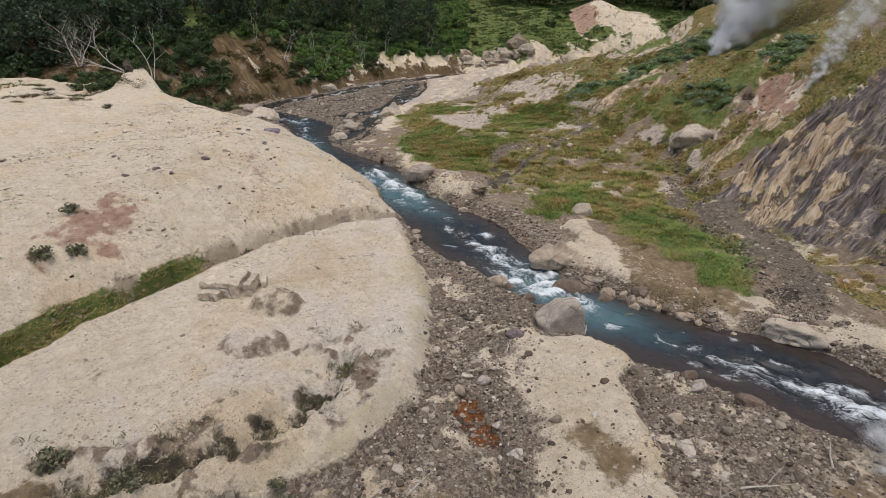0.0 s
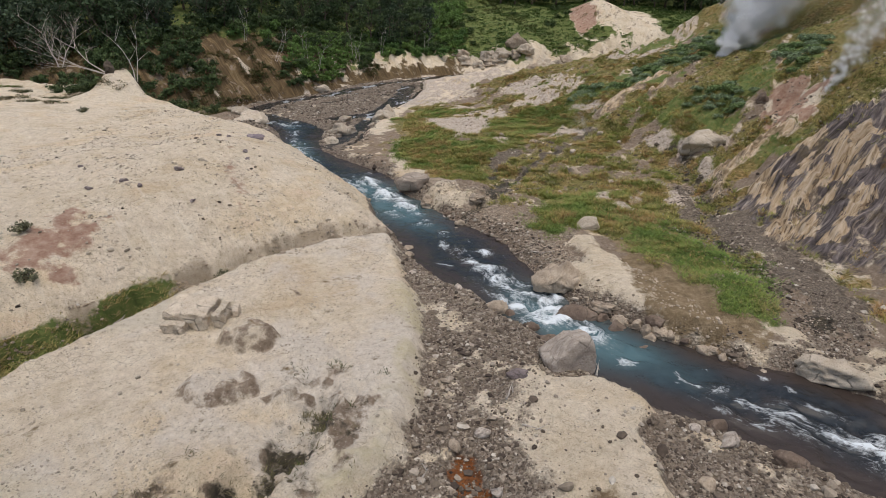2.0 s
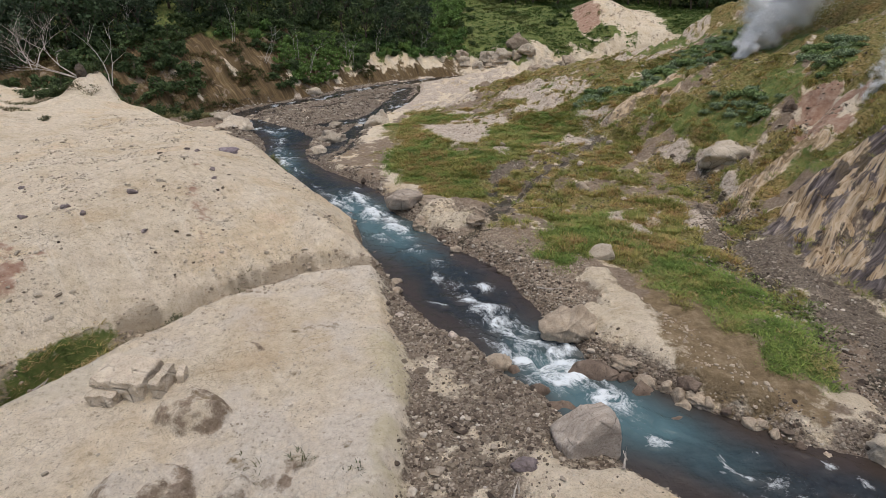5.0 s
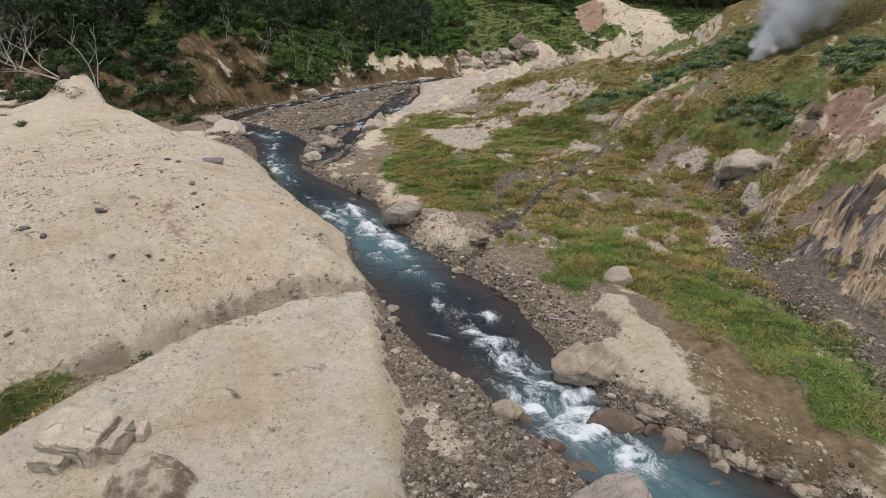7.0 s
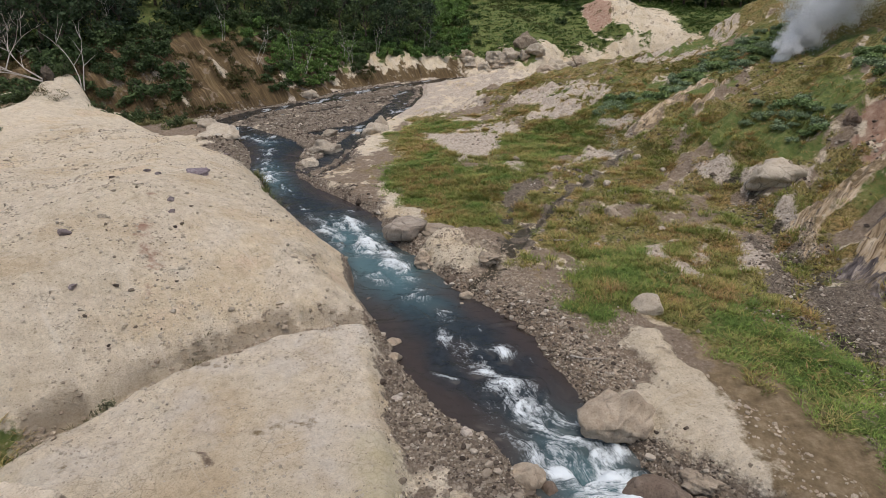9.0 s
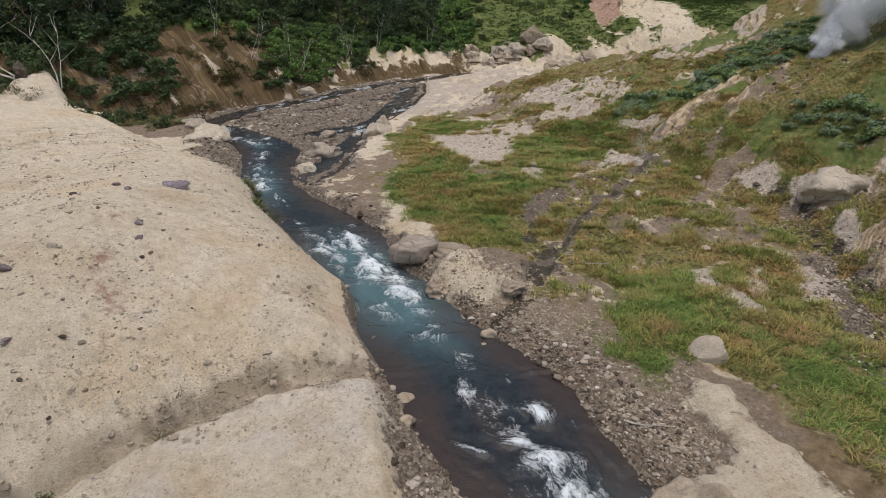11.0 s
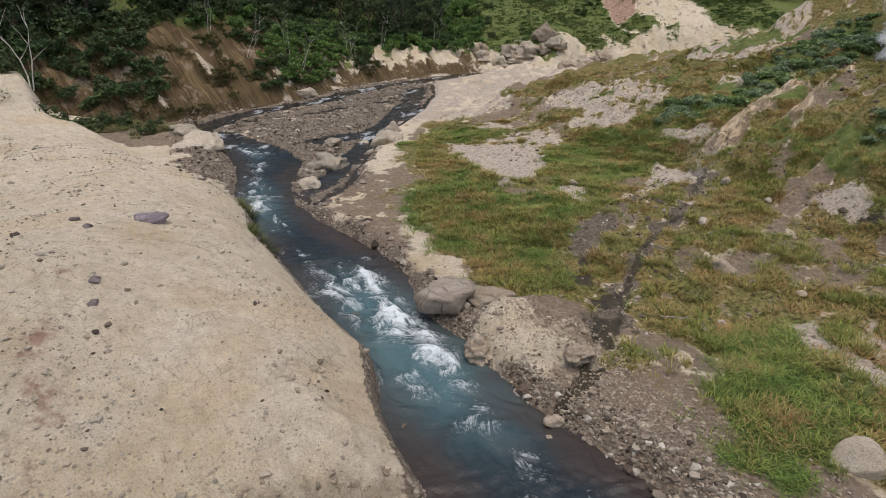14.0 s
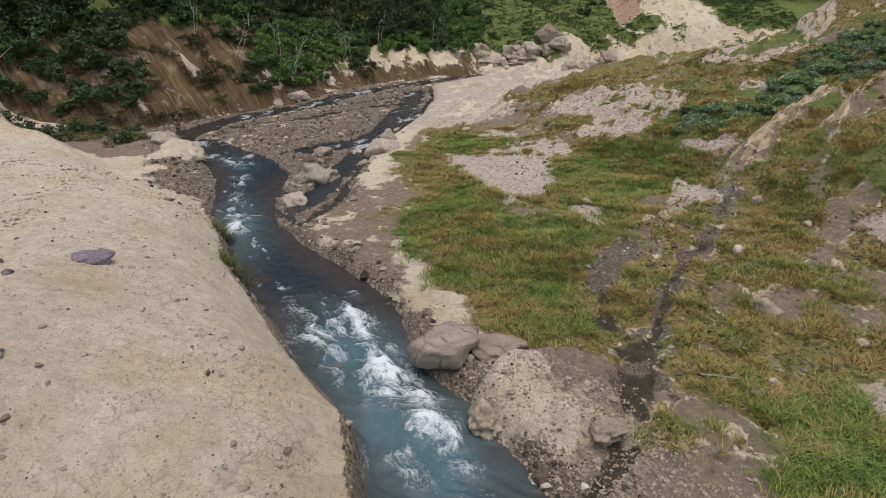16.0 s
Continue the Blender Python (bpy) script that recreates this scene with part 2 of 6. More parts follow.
def field(x, y):
    """Height of the ground and what covers it, over the plan."""
    m = {}
    base = SLOPE * np.clip(y, -40, 160)
    water = area_distance(x, y, RIVER)
    flood = area_distance(x, y, FLOOD)
    wet = np.minimum(water, flood)
    left = x < np.interp(y, RIVER_Y, RIVER_X)
    warp = fbm(x * 0.35, y * 0.35, 3)
    big, mid, fine = fbm(x * 0.12, y * 0.12, 3), fbm(x * 0.6 + 40, y * 0.6, 4), fbm(x * 2.6, y * 2.6 + 30, 3)
    # left side: terrace, hill, beach
    terrace = -area_distance(x, y, TERRACE) + 0.25 * warp
    hill = -area_distance(x, y, HILL)
    foot = line_distance(x, y, FOOT)
    hl = -0.02 + 0.06 * mid + 0.05 * fine
    on_terrace = smooth(-0.5, 0.7, terrace)
    hl = hl + on_terrace * (0.85 + 0.05 * mid + 0.05 * fine * smooth(0.2, 0.6, mid))
    gully = smooth(1.3, 0.2, foot) * smooth(-11.5, -15, x)
    hl = hl - 0.75 * gully - 0.12 * smooth(0.8, 0.1, foot) * (1 - smooth(-11.5, -15, x))
    pit_d = line_distance(x, y, PIT)
    pit = smooth(0.85, 0.2, pit_d + 0.4 * warp) * smooth(25, 20, y)
    rough = smooth(3.4, 0.6, pit_d) * on_terrace
    crumb = np.zeros(x.shape)
    for cx, cy, ca, cb, ch in HUMPS:
        q = np.hypot((x - cx) / ca, (y - cy) / cb) + 0.22 * mid + 0.1 * fine
        hl = hl + ch * smooth(1.05, 0.72, q) * (1 + 0.3 * fine)
        crumb = np.maximum(crumb, smooth(1.25, 0.85, q) * (0.45 + 0.55 * smooth(0.45, 0.85, q)))
    hl = hl - 0.55 * pit + rough * (0.3 * fbm(x * 1.5, y * 1.5 + 70, 3) - 0.12 * smooth(0.2, 0.5, fine))
    mound = smooth(np.where(x < 4.2, -1.4, -0.25), np.where(x < 4.2, 1.2, 0.45), -area_distance(x, y, MOUND) + 0.5 * warp + 0.2 * mid)
    hl = hl + mound * (0.4 + 0.06 * mid)
    pond = smooth(0.75, 0.3, line_distance(x, y, POND) + 0.2 * warp)
    hl = hl - 0.28 * pond
    inside = np.maximum(hill, 0)
    eased = inside * (1 - 0.3 * np.exp(-((y - 41.5) / 4.0) ** 2) * smooth(-15, -11, x))
    top = 4.7 * np.tanh((eased + 0.35 * smooth(0, 0.6, inside)) / 6.2) * (1 - 0.15 * smooth(-16, -22, x) * smooth(-38, -32, x))
    top = top * (1 - 0.86 * smooth(56.5, 67.5, y - 0.75 * np.clip(-20 - x, 0, 14)))
    crest_y = np.interp(x, [-60, -42, -37.5, -34.5, -33, -31, -28], [76, 74, 72.5, 71, 70.3, 70.6, 69]) + 0.3 * warp
    crest_h = np.interp(x, [-60, -50, -44, -40.3, -39.0, -38.2, -35.6, -33.6, -31, -28], [4.2, 4.0, 4.2, 5.2, 6.2, 6.2, 4.7, 3.7, 2.9, 2.0]) - 0.15
    behind = y - crest_y
    swell = np.where(behind < 0, np.exp(-(behind / 4.2) ** 2), np.exp(-(np.maximum(behind - np.interp(x, [-39, -34.2], [4.0, 0.2]), 0) / 2.4) ** 2)) * smooth(-26.5, -30, x)
    hollow = 0.7 * np.exp(-((x + 41.5) / 3.2) ** 2 - ((y - 67) / 4) ** 2) + 0.4 * np.exp(-((x + 47 + (y - 62)) / 2.5) ** 2) * smooth(56, 62, y)
    top = top * (1 - swell) + crest_h * swell - hollow
    top = top + smooth(0, 3, inside) * (0.22 * big + 0.11 * mid + 0.03 * fine) + 0.10 * smooth(0.2, 2, inside) * fbm((x * 0.6 + y * 0.8) * 0.3, (x * 0.8 - y * 0.6) * 1.4, 3)
    top = top - 0.35 * np.exp(-((x + 40 + 0.6 * (y - 66)) / 5) ** 2) * smooth(58, 64, y)
    on_hill = smooth(-0.7, 0.5, hill + 0.15 * mid + 0.55 * fbm(x * 0.9 + 3, y * 0.9, 3) * smooth(3, 1.5, foot))
    hl = hl * (1 - on_hill) + (top - 0.3 + 0.85 * smooth(0.0, 3.0, wet)) * on_hill
    near_foot = foot < wet
    across_l = np.where(near_foot, 0.75 * x + 0.66 * y, -0.5 * x + 0.86 * y)
    along_l = np.where(near_foot, -0.66 * x + 0.75 * y, 0.86 * x + 0.5 * y)
    hl = hl + np.where(hill > 0, 0.16 * smooth(0.2, 1.5, inside) * smooth(7, 2.5, inside) * (0.35 - np.abs(fbm(across_l * 0.9 + 0.5 * warp, along_l * 0.14, 4))), 0)
    # right side: flat bank and slope
    rise = -area_distance(x, y, SLOPE_AREA)
    up = np.maximum(rise, 0)
    steep = np.interp(y, [20, 35, 42, 55, 62, 75, 90, 110, 150], [0.5, 0.6, 0.64, 0.58, 0.44, 0.32, 0.26, 0.22, 0.16])
    across_r, along_r = 0.85 * y - 0.53 * x + 0.45 * warp + 0.6 * big, 0.85 * x + 0.53 * y
    rills = 0.9 - 2.2 * np.abs(fbm(across_r * 0.45, along_r * 0.06, 4))
    rills = rills + 0.35 * fbm(across_r * 1.5, along_r * 0.2 + 9, 3)
    flat = 0.05 * np.clip(wet, 0, 5) + np.interp(y, [20, 46, 51, 57, 66, 80], [-0.22, -0.25, 0.1, 0.9, 0.75, 0.6]) * smooth(4, 12, wet)
    hr = 0.06 + flat + (0.07 + 0.16 * smooth(4, 9, wet)) * mid + 0.03 * fine + 0.1 * big * smooth(2, 8, wet)
    hr = hr + steep * (np.sqrt(up * up + 1) - 1) + 0.4 * np.maximum(up - 28, 0) + smooth(0, 6, up) * (np.interp(y, [40, 60, 75], [0.55, 0.4, 0.3]) * rills + 0.45 * big + 0.22 * smooth(62, 50, y) * (0.4 - np.abs(fbm(across_r * 1.1, along_r * 0.07 + 4, 4))) * 3.2) + 0.2 * smooth(0, 5, up) * mid
    hr = hr + smooth(84, 92, y) * smooth(2, 5, wet) * 0.9 * (np.abs(fbm(x * 0.3, y * 0.3 + 11, 4)) - 0.3)
    rill = smooth(1.5, 0.2, line_distance(x, y, RILL) + 0.5 * warp)
    spring = smooth(0.75, 0.15, np.minimum(line_distance(x, y, SPRING), line_distance(x, y, SPRING_B) + 0.25) + 0.3 * warp)
    hr = hr - 0.3 * rill - 0.28 * spring
    shelf = smooth(-0.2, 0.9, -area_distance(x, y, SHELF) + 0.5 * warp + 0.45 * fbm(x * 1.1, y * 1.1 + 50, 4))
    hr = hr * (1 - 0.5 * shelf) + 0.62 * shelf
    rope = np.zeros(x.shape)
    for pts, r in ROPES:
        rope = np.maximum(rope, smooth(1.3 * r + 0.35, r * 0.5, line_distance(x, y, pts) + 0.4 * mid + 0.2 * fine))
    orange = smooth(0.75, 0.2, line_distance(x, y, ORANGE) + 0.45 * mid)
    hr = hr + 0.4 * rope * (0.6 + fine) + 0.15 * orange
    lumps = smooth(1.12, 0.72, np.hypot((x - 1.8) / 2.75, (y - 45.4) / 2.4) + 0.18 * warp + 0.10 * mid)
    hr = hr + lumps * (0.55 + 0.22 * mid + 0.08 * fine)
    h = np.where(left, hl, hr)
    # far side: cliffs, forest slope, meadow
    back = -area_distance(x, y, BACK) + 0.8 * warp * smooth(60, 80, y)
    deep = np.maximum(back, 0)
    amp = np.interp(x, [-60, -28, -21, -8, 8, 30, 60], [8, 8, 5, 4.2, 4, 3.6, 2.5])
    run = np.interp(x, [-60, -28, -21, -8, 4, 12, 30], [8, 8.5, 4.5, 2.6, 3.5, 7.5, 9])
    hb = -0.3 + amp * (1 - np.exp(-deep / run)) + 0.26 * np.maximum(deep - 3, 0) + 0.25 * np.maximum(deep - 40, 0)
    hb = hb + smooth(0, 2, deep) * (0.5 * smooth(12, 2, x) * fbm(x * 0.9, y * 0.25, 3) + 0.4 * big * smooth(3, 10, deep))
    hb = hb + 1.5 * smooth(0.5, 4, deep) * smooth(15, 5, deep) * smooth(4, 12, x) * (np.abs(fbm(x * 0.22, y * 0.22 + 5, 4)) - 0.4)
    hb = hb + 3.7 * np.exp(-((x - 41) / 8.5) ** 2 - ((y - 163) / 7) ** 2) + 1.6 * smooth(10, 20, x) * smooth(2, 8, deep) + 2.0 * smooth(30, 45, x) * smooth(1, 6, deep)
    hb = hb + 0.19 * np.clip(-31 - x, 0, 14) * (1 - smooth(0, 12, deep))
    h = h * (1 - smooth(-0.8, 0.8, back)) + hb * smooth(-0.8, 0.8, back)
    ridge_fill = 0.19 * np.clip(-31 - x, 0, 14) * smooth(4, 0, hill) * left * (1 - smooth(-0.8, 0.8, back))
    h = h + ridge_fill
    # banks, beds and bars
    bank = smooth(0.0, np.where(left & (hill > -0.5), 0.55, 1.2), wet + 0.18 * warp + 0.12 * mid)
    h = h * bank + (-0.62) * (1 - bank)
    bed = smooth(0.1, -1.2, water)
    bar = -0.24 + 0.13 * fbm(x * 0.3, y * 0.3 + 3, 3) + 0.06 * fine + 0.1 * smooth(0, -6, flood)
    chan = np.zeros(x.shape)
    for pts, r in CHANNELS:
        chan = np.maximum(chan, smooth(r + 0.7, r * 0.5, line_distance(x, y, pts) + 0.5 * warp))
    bar = bar * (1 - chan) - 0.8 * chan
    in_flood = smooth(0.4, -0.8, flood) * smooth(-0.3, 0.6, water)
    h = h * (1 - in_flood) + bar * in_flood
    h = h - 0.6 * bed
    m["z"] = base + h
    far = back > 0
    m["across"] = np.where(far, 0.65 * x + 0.76 * y, np.where(left, across_l, across_r))
    m["along"] = np.where(far, 0.65 * y - 0.76 * x, np.where(left, along_l, along_r))
    m["h"] = h
    # what covers it
    patch, scrub, cliff = np.zeros(x.shape), np.zeros(x.shape), np.zeros(x.shape)
    tear = 0.5 * fbm(x * 1.1, y * 1.1 + 50, 4) + 0.3 * warp
    for pts in PATCHES:
        patch = np.maximum(patch, smooth(-0.35, 0.7, -area_distance(x, y, pts) + tear))
    for pts in SCRUB:
        scrub = np.maximum(scrub, smooth(-0.6, 0.5, -area_distance(x, y, pts) + 1.5 * tear))
    for pts in CLIFFS:
        cliff = np.maximum(cliff, smooth(-0.4, 0.5, -area_distance(x, y, pts) + tear))
    scree = smooth(-0.5, 0.5, -area_distance(x, y, SCREE_AREA) + 1.3 * tear)
    for pts, r in SCREE:
        scree = np.maximum(scree, smooth(r + 0.5, r * 0.5, line_distance(x, y, pts) + 1.6 * tear + 0.15))
    earth = smooth(-0.8, 0.6, -area_distance(x, y, RED_EARTH) + 1.2 * tear)
    right = (~left) & (back < 0.5) & (flood > 0)
    blot = fbm(x * 0.22 + 8, y * 0.22, 4)
    fleck = fbm(x * 1.1, y * 1.1 + 50, 4)
    beach = np.where(left, smooth(0.5, -0.6, terrace) * smooth(0.3, -0.3, hill) * (1 - 0.93 * mound) * (1 - 0.55 * smooth(0.1, 0.5, fleck + 0.4 * blot)), smooth(2.0, 0.5, wet + 0.7 * warp + 0.4 * fleck - 0.7 * smooth(30, 34, y) * smooth(45, 41, y)) * smooth(90, 70, y) * (1 - 0.9 * lumps) * (1 - 0.85 * shelf * smooth(0.6, 1.2, wet)))
    beach = np.maximum(beach, in_flood * (1 - 0.6 * smooth(0.4, 0.8, mid)))
    beach = np.maximum(beach, np.where(left & (hill < 0.8), smooth(1.6, 0.3, wet), 0))
    beach = np.maximum(beach, np.where(left & (y > 63), smooth(5, 2.5, wet + 1.0 * warp + 0.4 * fleck) * smooth(64, 67, y), 0))
    side = np.where(left, 0, np.maximum(rill * 0.9, smooth(2.8, 0.9, line_distance(x, y, RILL) + 0.6 * warp) * smooth(-0.1, 0.4, fleck + 0.1) * 0.8))
    m["gravel"] = np.clip(np.maximum(beach, side) * (back < 1), 0, 1)
    green = np.zeros(x.shape)
    for pts in GREEN:
        green = np.maximum(green, smooth(-1.0, 1.0, -area_distance(x, y, pts) + 1.1 * warp + 0.8 * fleck))
    spots = np.zeros(x.shape)
    for sx, sy, sr in PALE_SPOTS:
        spots = np.maximum(spots, smooth(1.15, 0.75, np.hypot(x - sx, (y - sy) * 0.8) / sr / 1.2 + 0.3 * fleck + 0.25 * warp))
    streak = np.zeros(x.shape)
    for pts, r in STREAK:
        streak = np.maximum(streak, smooth(r + 0.4, r * 0.3, line_distance(x, y, pts) + 0.5 * mid))
    flats = smooth(6, 3.2, wet + 1.2 * warp + 0.01 * (y - 50) ** 2 * (y < 50))
    pale_far = smooth(84, 90, y) * smooth(0.5, -1.2, rise - 3 + 2 * warp)
    bare = smooth(0.3, 0.65, fbm(x * 0.3 + 31, y * 0.3, 4) + 0.3 * fleck) * smooth(5, 10, wet)
    spots = spots * smooth(-0.7, -0.1, fleck)
    olive = right * smooth(2.2, 4.2, wet + 1.4 * warp) * (1 - np.maximum.reduce([spots, streak, lumps])) * (1 - 0.8 * bare) * (1 - pale_far) * np.maximum(smooth(24, 30, y - 0.3 * x + 4 * warp), 0.8 * smooth(18.5, 20.5, x + 0.06 * (y - 20)) * smooth(-0.4, 0.2, fleck + 0.3 * blot))
    open_flat = smooth(0.2, -0.8, area_distance(x, y, [(5.2, 27.5), (5.6, 33), (8, 38.6), (9.6, 38.4), (12, 34), (14, 28.2), (16.8, 23.5), (14, 22), (9, 26)]) + 0.5 * warp)
    brown_flat = smooth(0.4, -1, area_distance(x, y, [(-10, 61), (-8.4, 67), (-5, 71), (-3, 66), (-4.4, 58.6), (-3.8, 54), (-5, 54)]) + 0.5 * warp)
    brown_flat = np.maximum(brown_flat, smooth(0.4, -0.8, area_distance(x, y, [(4, 41), (3, 46), (4.6, 49), (6, 45.4), (8.6, 44), (6.4, 38.6)]) + 0.4 * warp))
    mauve_w = smooth(-0.8, 0.8, -area_distance(x, y, MAUVE) + tear) * smooth(8, 14, y) * (1 - 0.35 * smooth(0.0, 0.4, blot + 0.35 * fleck + 0.5 * smooth(37, 31, y)))
    olive = olive * (1 - np.maximum.reduce([open_flat, brown_flat * smooth(-0.35, 0.1, fleck + 0.2 * smooth(50, 56, y)), shelf, patch, 0.85 * scree, earth, rope])) * (1 - 0.92 * mauve_w)
    strip = np.where(left & (back < 0), gully * smooth(0.35, 0.9, gully + 0.3 * warp), 0)
    bank_tuft = np.where(left & (hill > -0.3), smooth(1.2, 0.3, wet + 0.3 * warp) * smooth(0.1, 0.5, fbm(x * 0.5, y * 0.5, 2) + 0.15) * smooth(52.5, 54, y) * smooth(61.5, 59.5, y), 0)
    cliff_green = np.where(back > 0, np.clip(np.maximum(smooth(2, 5, deep), smooth(6, 12, x) * smooth(6, 10, deep)) * np.where(x < -17, smooth(11, 15, deep + 2 * blot), 1) * smooth(-0.5, 0.0, blot + 0.2 + 0.05 * deep), 0, 1), 0)
    rock_band = smooth(3, 8, x) * smooth(9, 5, deep + 3 * warp) * (back > 0)
    white_hill = smooth(38.0, 40.0, x + 1.5 * warp) * smooth(59, 54, x + warp) * smooth(0, 2, y + warp - np.interp(x, [40, 46, 52], [153.5, 152, 146.5])) * smooth(173, 168, y)
    red_face = smooth(4.2, 2.6, np.hypot((x - 36.6) * 1.15, (y - 160) * 0.55) + warp)
    cliff_green = cliff_green * (1 - rock_band) * (1 - white_hill) * (1 - red_face)
    red = np.where(back > -0.5, smooth(-14, -24, x) * smooth(20, 12, deep + 4 * blot), 0) + np.where(back > -0.5, smooth(-24, -14, x) * smooth(10, 2, x) * smooth(4.5, 1.5, deep + 1.5 * fleck) * 0.8, 0)
    red = red * (1 - 0.6 * smooth(0.2, 0.7, fleck + 0.5 * blot) * smooth(-16, -22, x))
    far_left = np.where(left & (hill > 0) & (x < -38), smooth(4, 10, hill - (x + 60) * 0.1 + 3 * warp) * smooth(75, 79, y + 1.5 * warp), 0)
    herb = 1.5 * right * smooth(3, 7, rise) * (1 - mauve_w) * smooth(0.1, 0.45, fbm(x * 0.13 + 2, y * 0.13, 3) + 0.3 * fleck)
    fan_soil = np.zeros(x.shape)
    for pts in SOIL_FAN:
        fan_soil = np.maximum(fan_soil, smooth(-0.5, 0.5, -area_distance(x, y, pts) + tear))
    m["green"] = np.clip(np.maximum.reduce([(1 - 0.9 * fan_soil) * green * (right | (x < -20)) * (1 - lumps) * (1 - np.maximum.reduce([shelf, patch, 0.3 * scree])), np.where(left & (back < 0.5), 0.7 * smooth(0.0, 0.5, blot + 0.4 * fleck + 0.1) * smooth(72, 75, y - 0.2 * (x + 28) + 1.2 * warp) * smooth(-37, -34, x) * smooth(3.5, 5, wet + warp), 0), 0.95 * scrub * right, 0.55 * herb * (1 - np.maximum.reduce([patch, scree, earth, rope])), strip, 0.5 * bank_tuft, cliff_green, far_left]) * (1 - in_flood), 0, 1)
    m["olive"] = np.clip(np.maximum.reduce([olive * (1 - 0.9 * fan_soil), 0.55 * bank_tuft, np.where(back > 0, 0.45 * smooth(-16, -22, x) * smooth(0.1, 0.6, fleck + 0.5 * blot) * smooth(18, 10, deep), 0)]) * (1 - in_flood), 0, 1)
    ochre_band = smooth(-0.9, 1.0, -area_distance(x, y, OCHRE_BAND) + 0.35 * fleck + 0.3 * warp)
    m["ochre"] = np.clip(np.maximum.reduce([0.95 * ochre_band * right, 0.3 * brown_flat * right, 0.5 * orange * right, 0.55 * right * smooth(-1, 1, rise) * smooth(0.1, 0.5, blot + 0.4 * fleck) * smooth(50, 42, y) * (1 - mauve_w),
                                            0.7 * smooth(2.2, 0.5, np.hypot(x - 5.2, y - 14.6) + 0.8 * warp) * left, 0.8 * smooth(1.8, 0.5, np.hypot(x + 12.3, y - 12.3) + 0.8 * fleck) * left,
                                            0.35 * smooth(0.5, 0.9, fleck) * on_terrace, 0.6 * smooth(0.15, 0.6, fleck) * (hill < 0) * left * smooth(15.5, 13, y)]), 0, 1)
    m["soil"] = np.clip(np.maximum.reduce([np.where(back > 0, smooth(-15, -19, x) * smooth(22, 16, deep), 0), bare * right * (1 - np.maximum.reduce([spots, patch, shelf, earth])), 0.9 * brown_flat * right * smooth(-0.35, 0.1, fleck + 0.2 * smooth(50, 56, y)), 0.8 * right * smooth(6.5, 4, wet + warp) * smooth(29, 33, y) * smooth(46, 42, y) * (1 - lumps) * (1 - shelf), 0.25 * rock_band, 0.5 * white_hill * smooth(-0.2, 0.4, fleck), 0.75 * open_flat * (1 - shelf) * right * smooth(-0.5, 0.4, fleck + 0.25 * (wet - 3.2)), 1.0 * right * smooth(2.2, 4, wet) * (1 - olive) * (1 - np.maximum.reduce([spots, shelf, earth])) * (1 - pale_far), 0.55 * crumb * on_terrace, 0.85 * fan_soil * right, 0.25 * shelf * smooth(0.2, 0.7, fleck), 0.7 * rough * smooth(-0.2, 0.4, fleck) * left, np.where(left & (back < 0), smooth(72.5, 75.5, y - 0.2 * (x + 28) + warp) * smooth(-37, -34, x), 0)]), 0, 1)
    m["red"] = np.clip(red + 0.6 * red_face * smooth(0.1, 0.5, fleck), 0, 1) * (1 - cliff)
    m["green"] = m["green"] * (1 - cliff)
    m["olive"], m["soil"] = m["olive"] * (1 - cliff), m["soil"] * (1 - 0.8 * cliff)
    m["rust"] = np.clip(pond * smooth(-0.4, 0.3, warp + 0.5 * fleck + 0.2) * smooth(15.2, 16.4, y) * left, 0, 1)
    m["dark"] = np.clip(np.maximum.reduce([0.95 * spring * right * smooth(-0.5, 0.1, fleck), 0.8 * pit * left * smooth(-0.9, -0.3, fleck), 0.5 * rough * smooth(0.35, 0.7, fleck) * left, 0.8 * rill * right * smooth(0, 0.4, fleck),
                                           smooth(-0.25, -0.5, h) * smooth(0.5, -0.2, wet) * np.where(hill > 0, 0.2, 0.75)]), 0, 1)
    m["mauve"] = np.clip(np.maximum(mauve_w * right * (1 - 0.7 * streak), 0), 0, 1)
    pink = smooth(2.6, 0.4, np.hypot((x + 18.6) * 1.1, (y - 28.8) * 0.55) + 0.9 * fleck + 0.5 * warp) * left
    pink = np.maximum(0.95 * pink, 0.45 * smooth(1.6, 0.5, np.hypot((x + 13.2 + 0.5 * (y - 39)) * 1.6, (y - 39) * 0.4) + 0.8 * fleck) * left)
    m["pink"] = np.clip(np.maximum.reduce([1.0 * pink, red_face, 0.45 * crumb * on_terrace * left * smooth(-0.6, 0.1, fleck)] + [ earth * right * smooth(-0.7, -0.1, fleck)]), 0, 1)
    m["sulphur"] = np.clip(smooth(-0.3, 0.4, mid + 0.5 * warp) * smooth(1.5, 0.3, np.abs(terrace - 0.4) + 0.9 * np.abs(fleck)) * left * (hill < 0) * smooth(34, 30, y) * smooth(-7, -4, x) + 0.4 * on_terrace * smooth(0.3, 0.7, blot), 0, 1)
    # foot of the clay hill: damp brown ground plus the scarp's painted shade
    m["damp_shade"] = np.clip(0.6 * smooth(0.55, 0.15, foot + 0.5 * fleck) * left * smooth(-14, -9, x) + smooth(0.15, 0.5, fleck + 0.5 * smooth(0.7, 0.2, foot)) * smooth(1.3, 0.3, foot) * left, 0, 1)
    m["rope"], m["ash"], m["scree"], m["scrub"] = np.maximum(rope, orange) * right, np.maximum.reduce([patch * (1 - 0.3 * earth), spots, 0.95 * pale_far * smooth(-0.7, 0.0, fleck + 0.4 * blot)]) * right, scree * right * (1 - rope), scrub * right
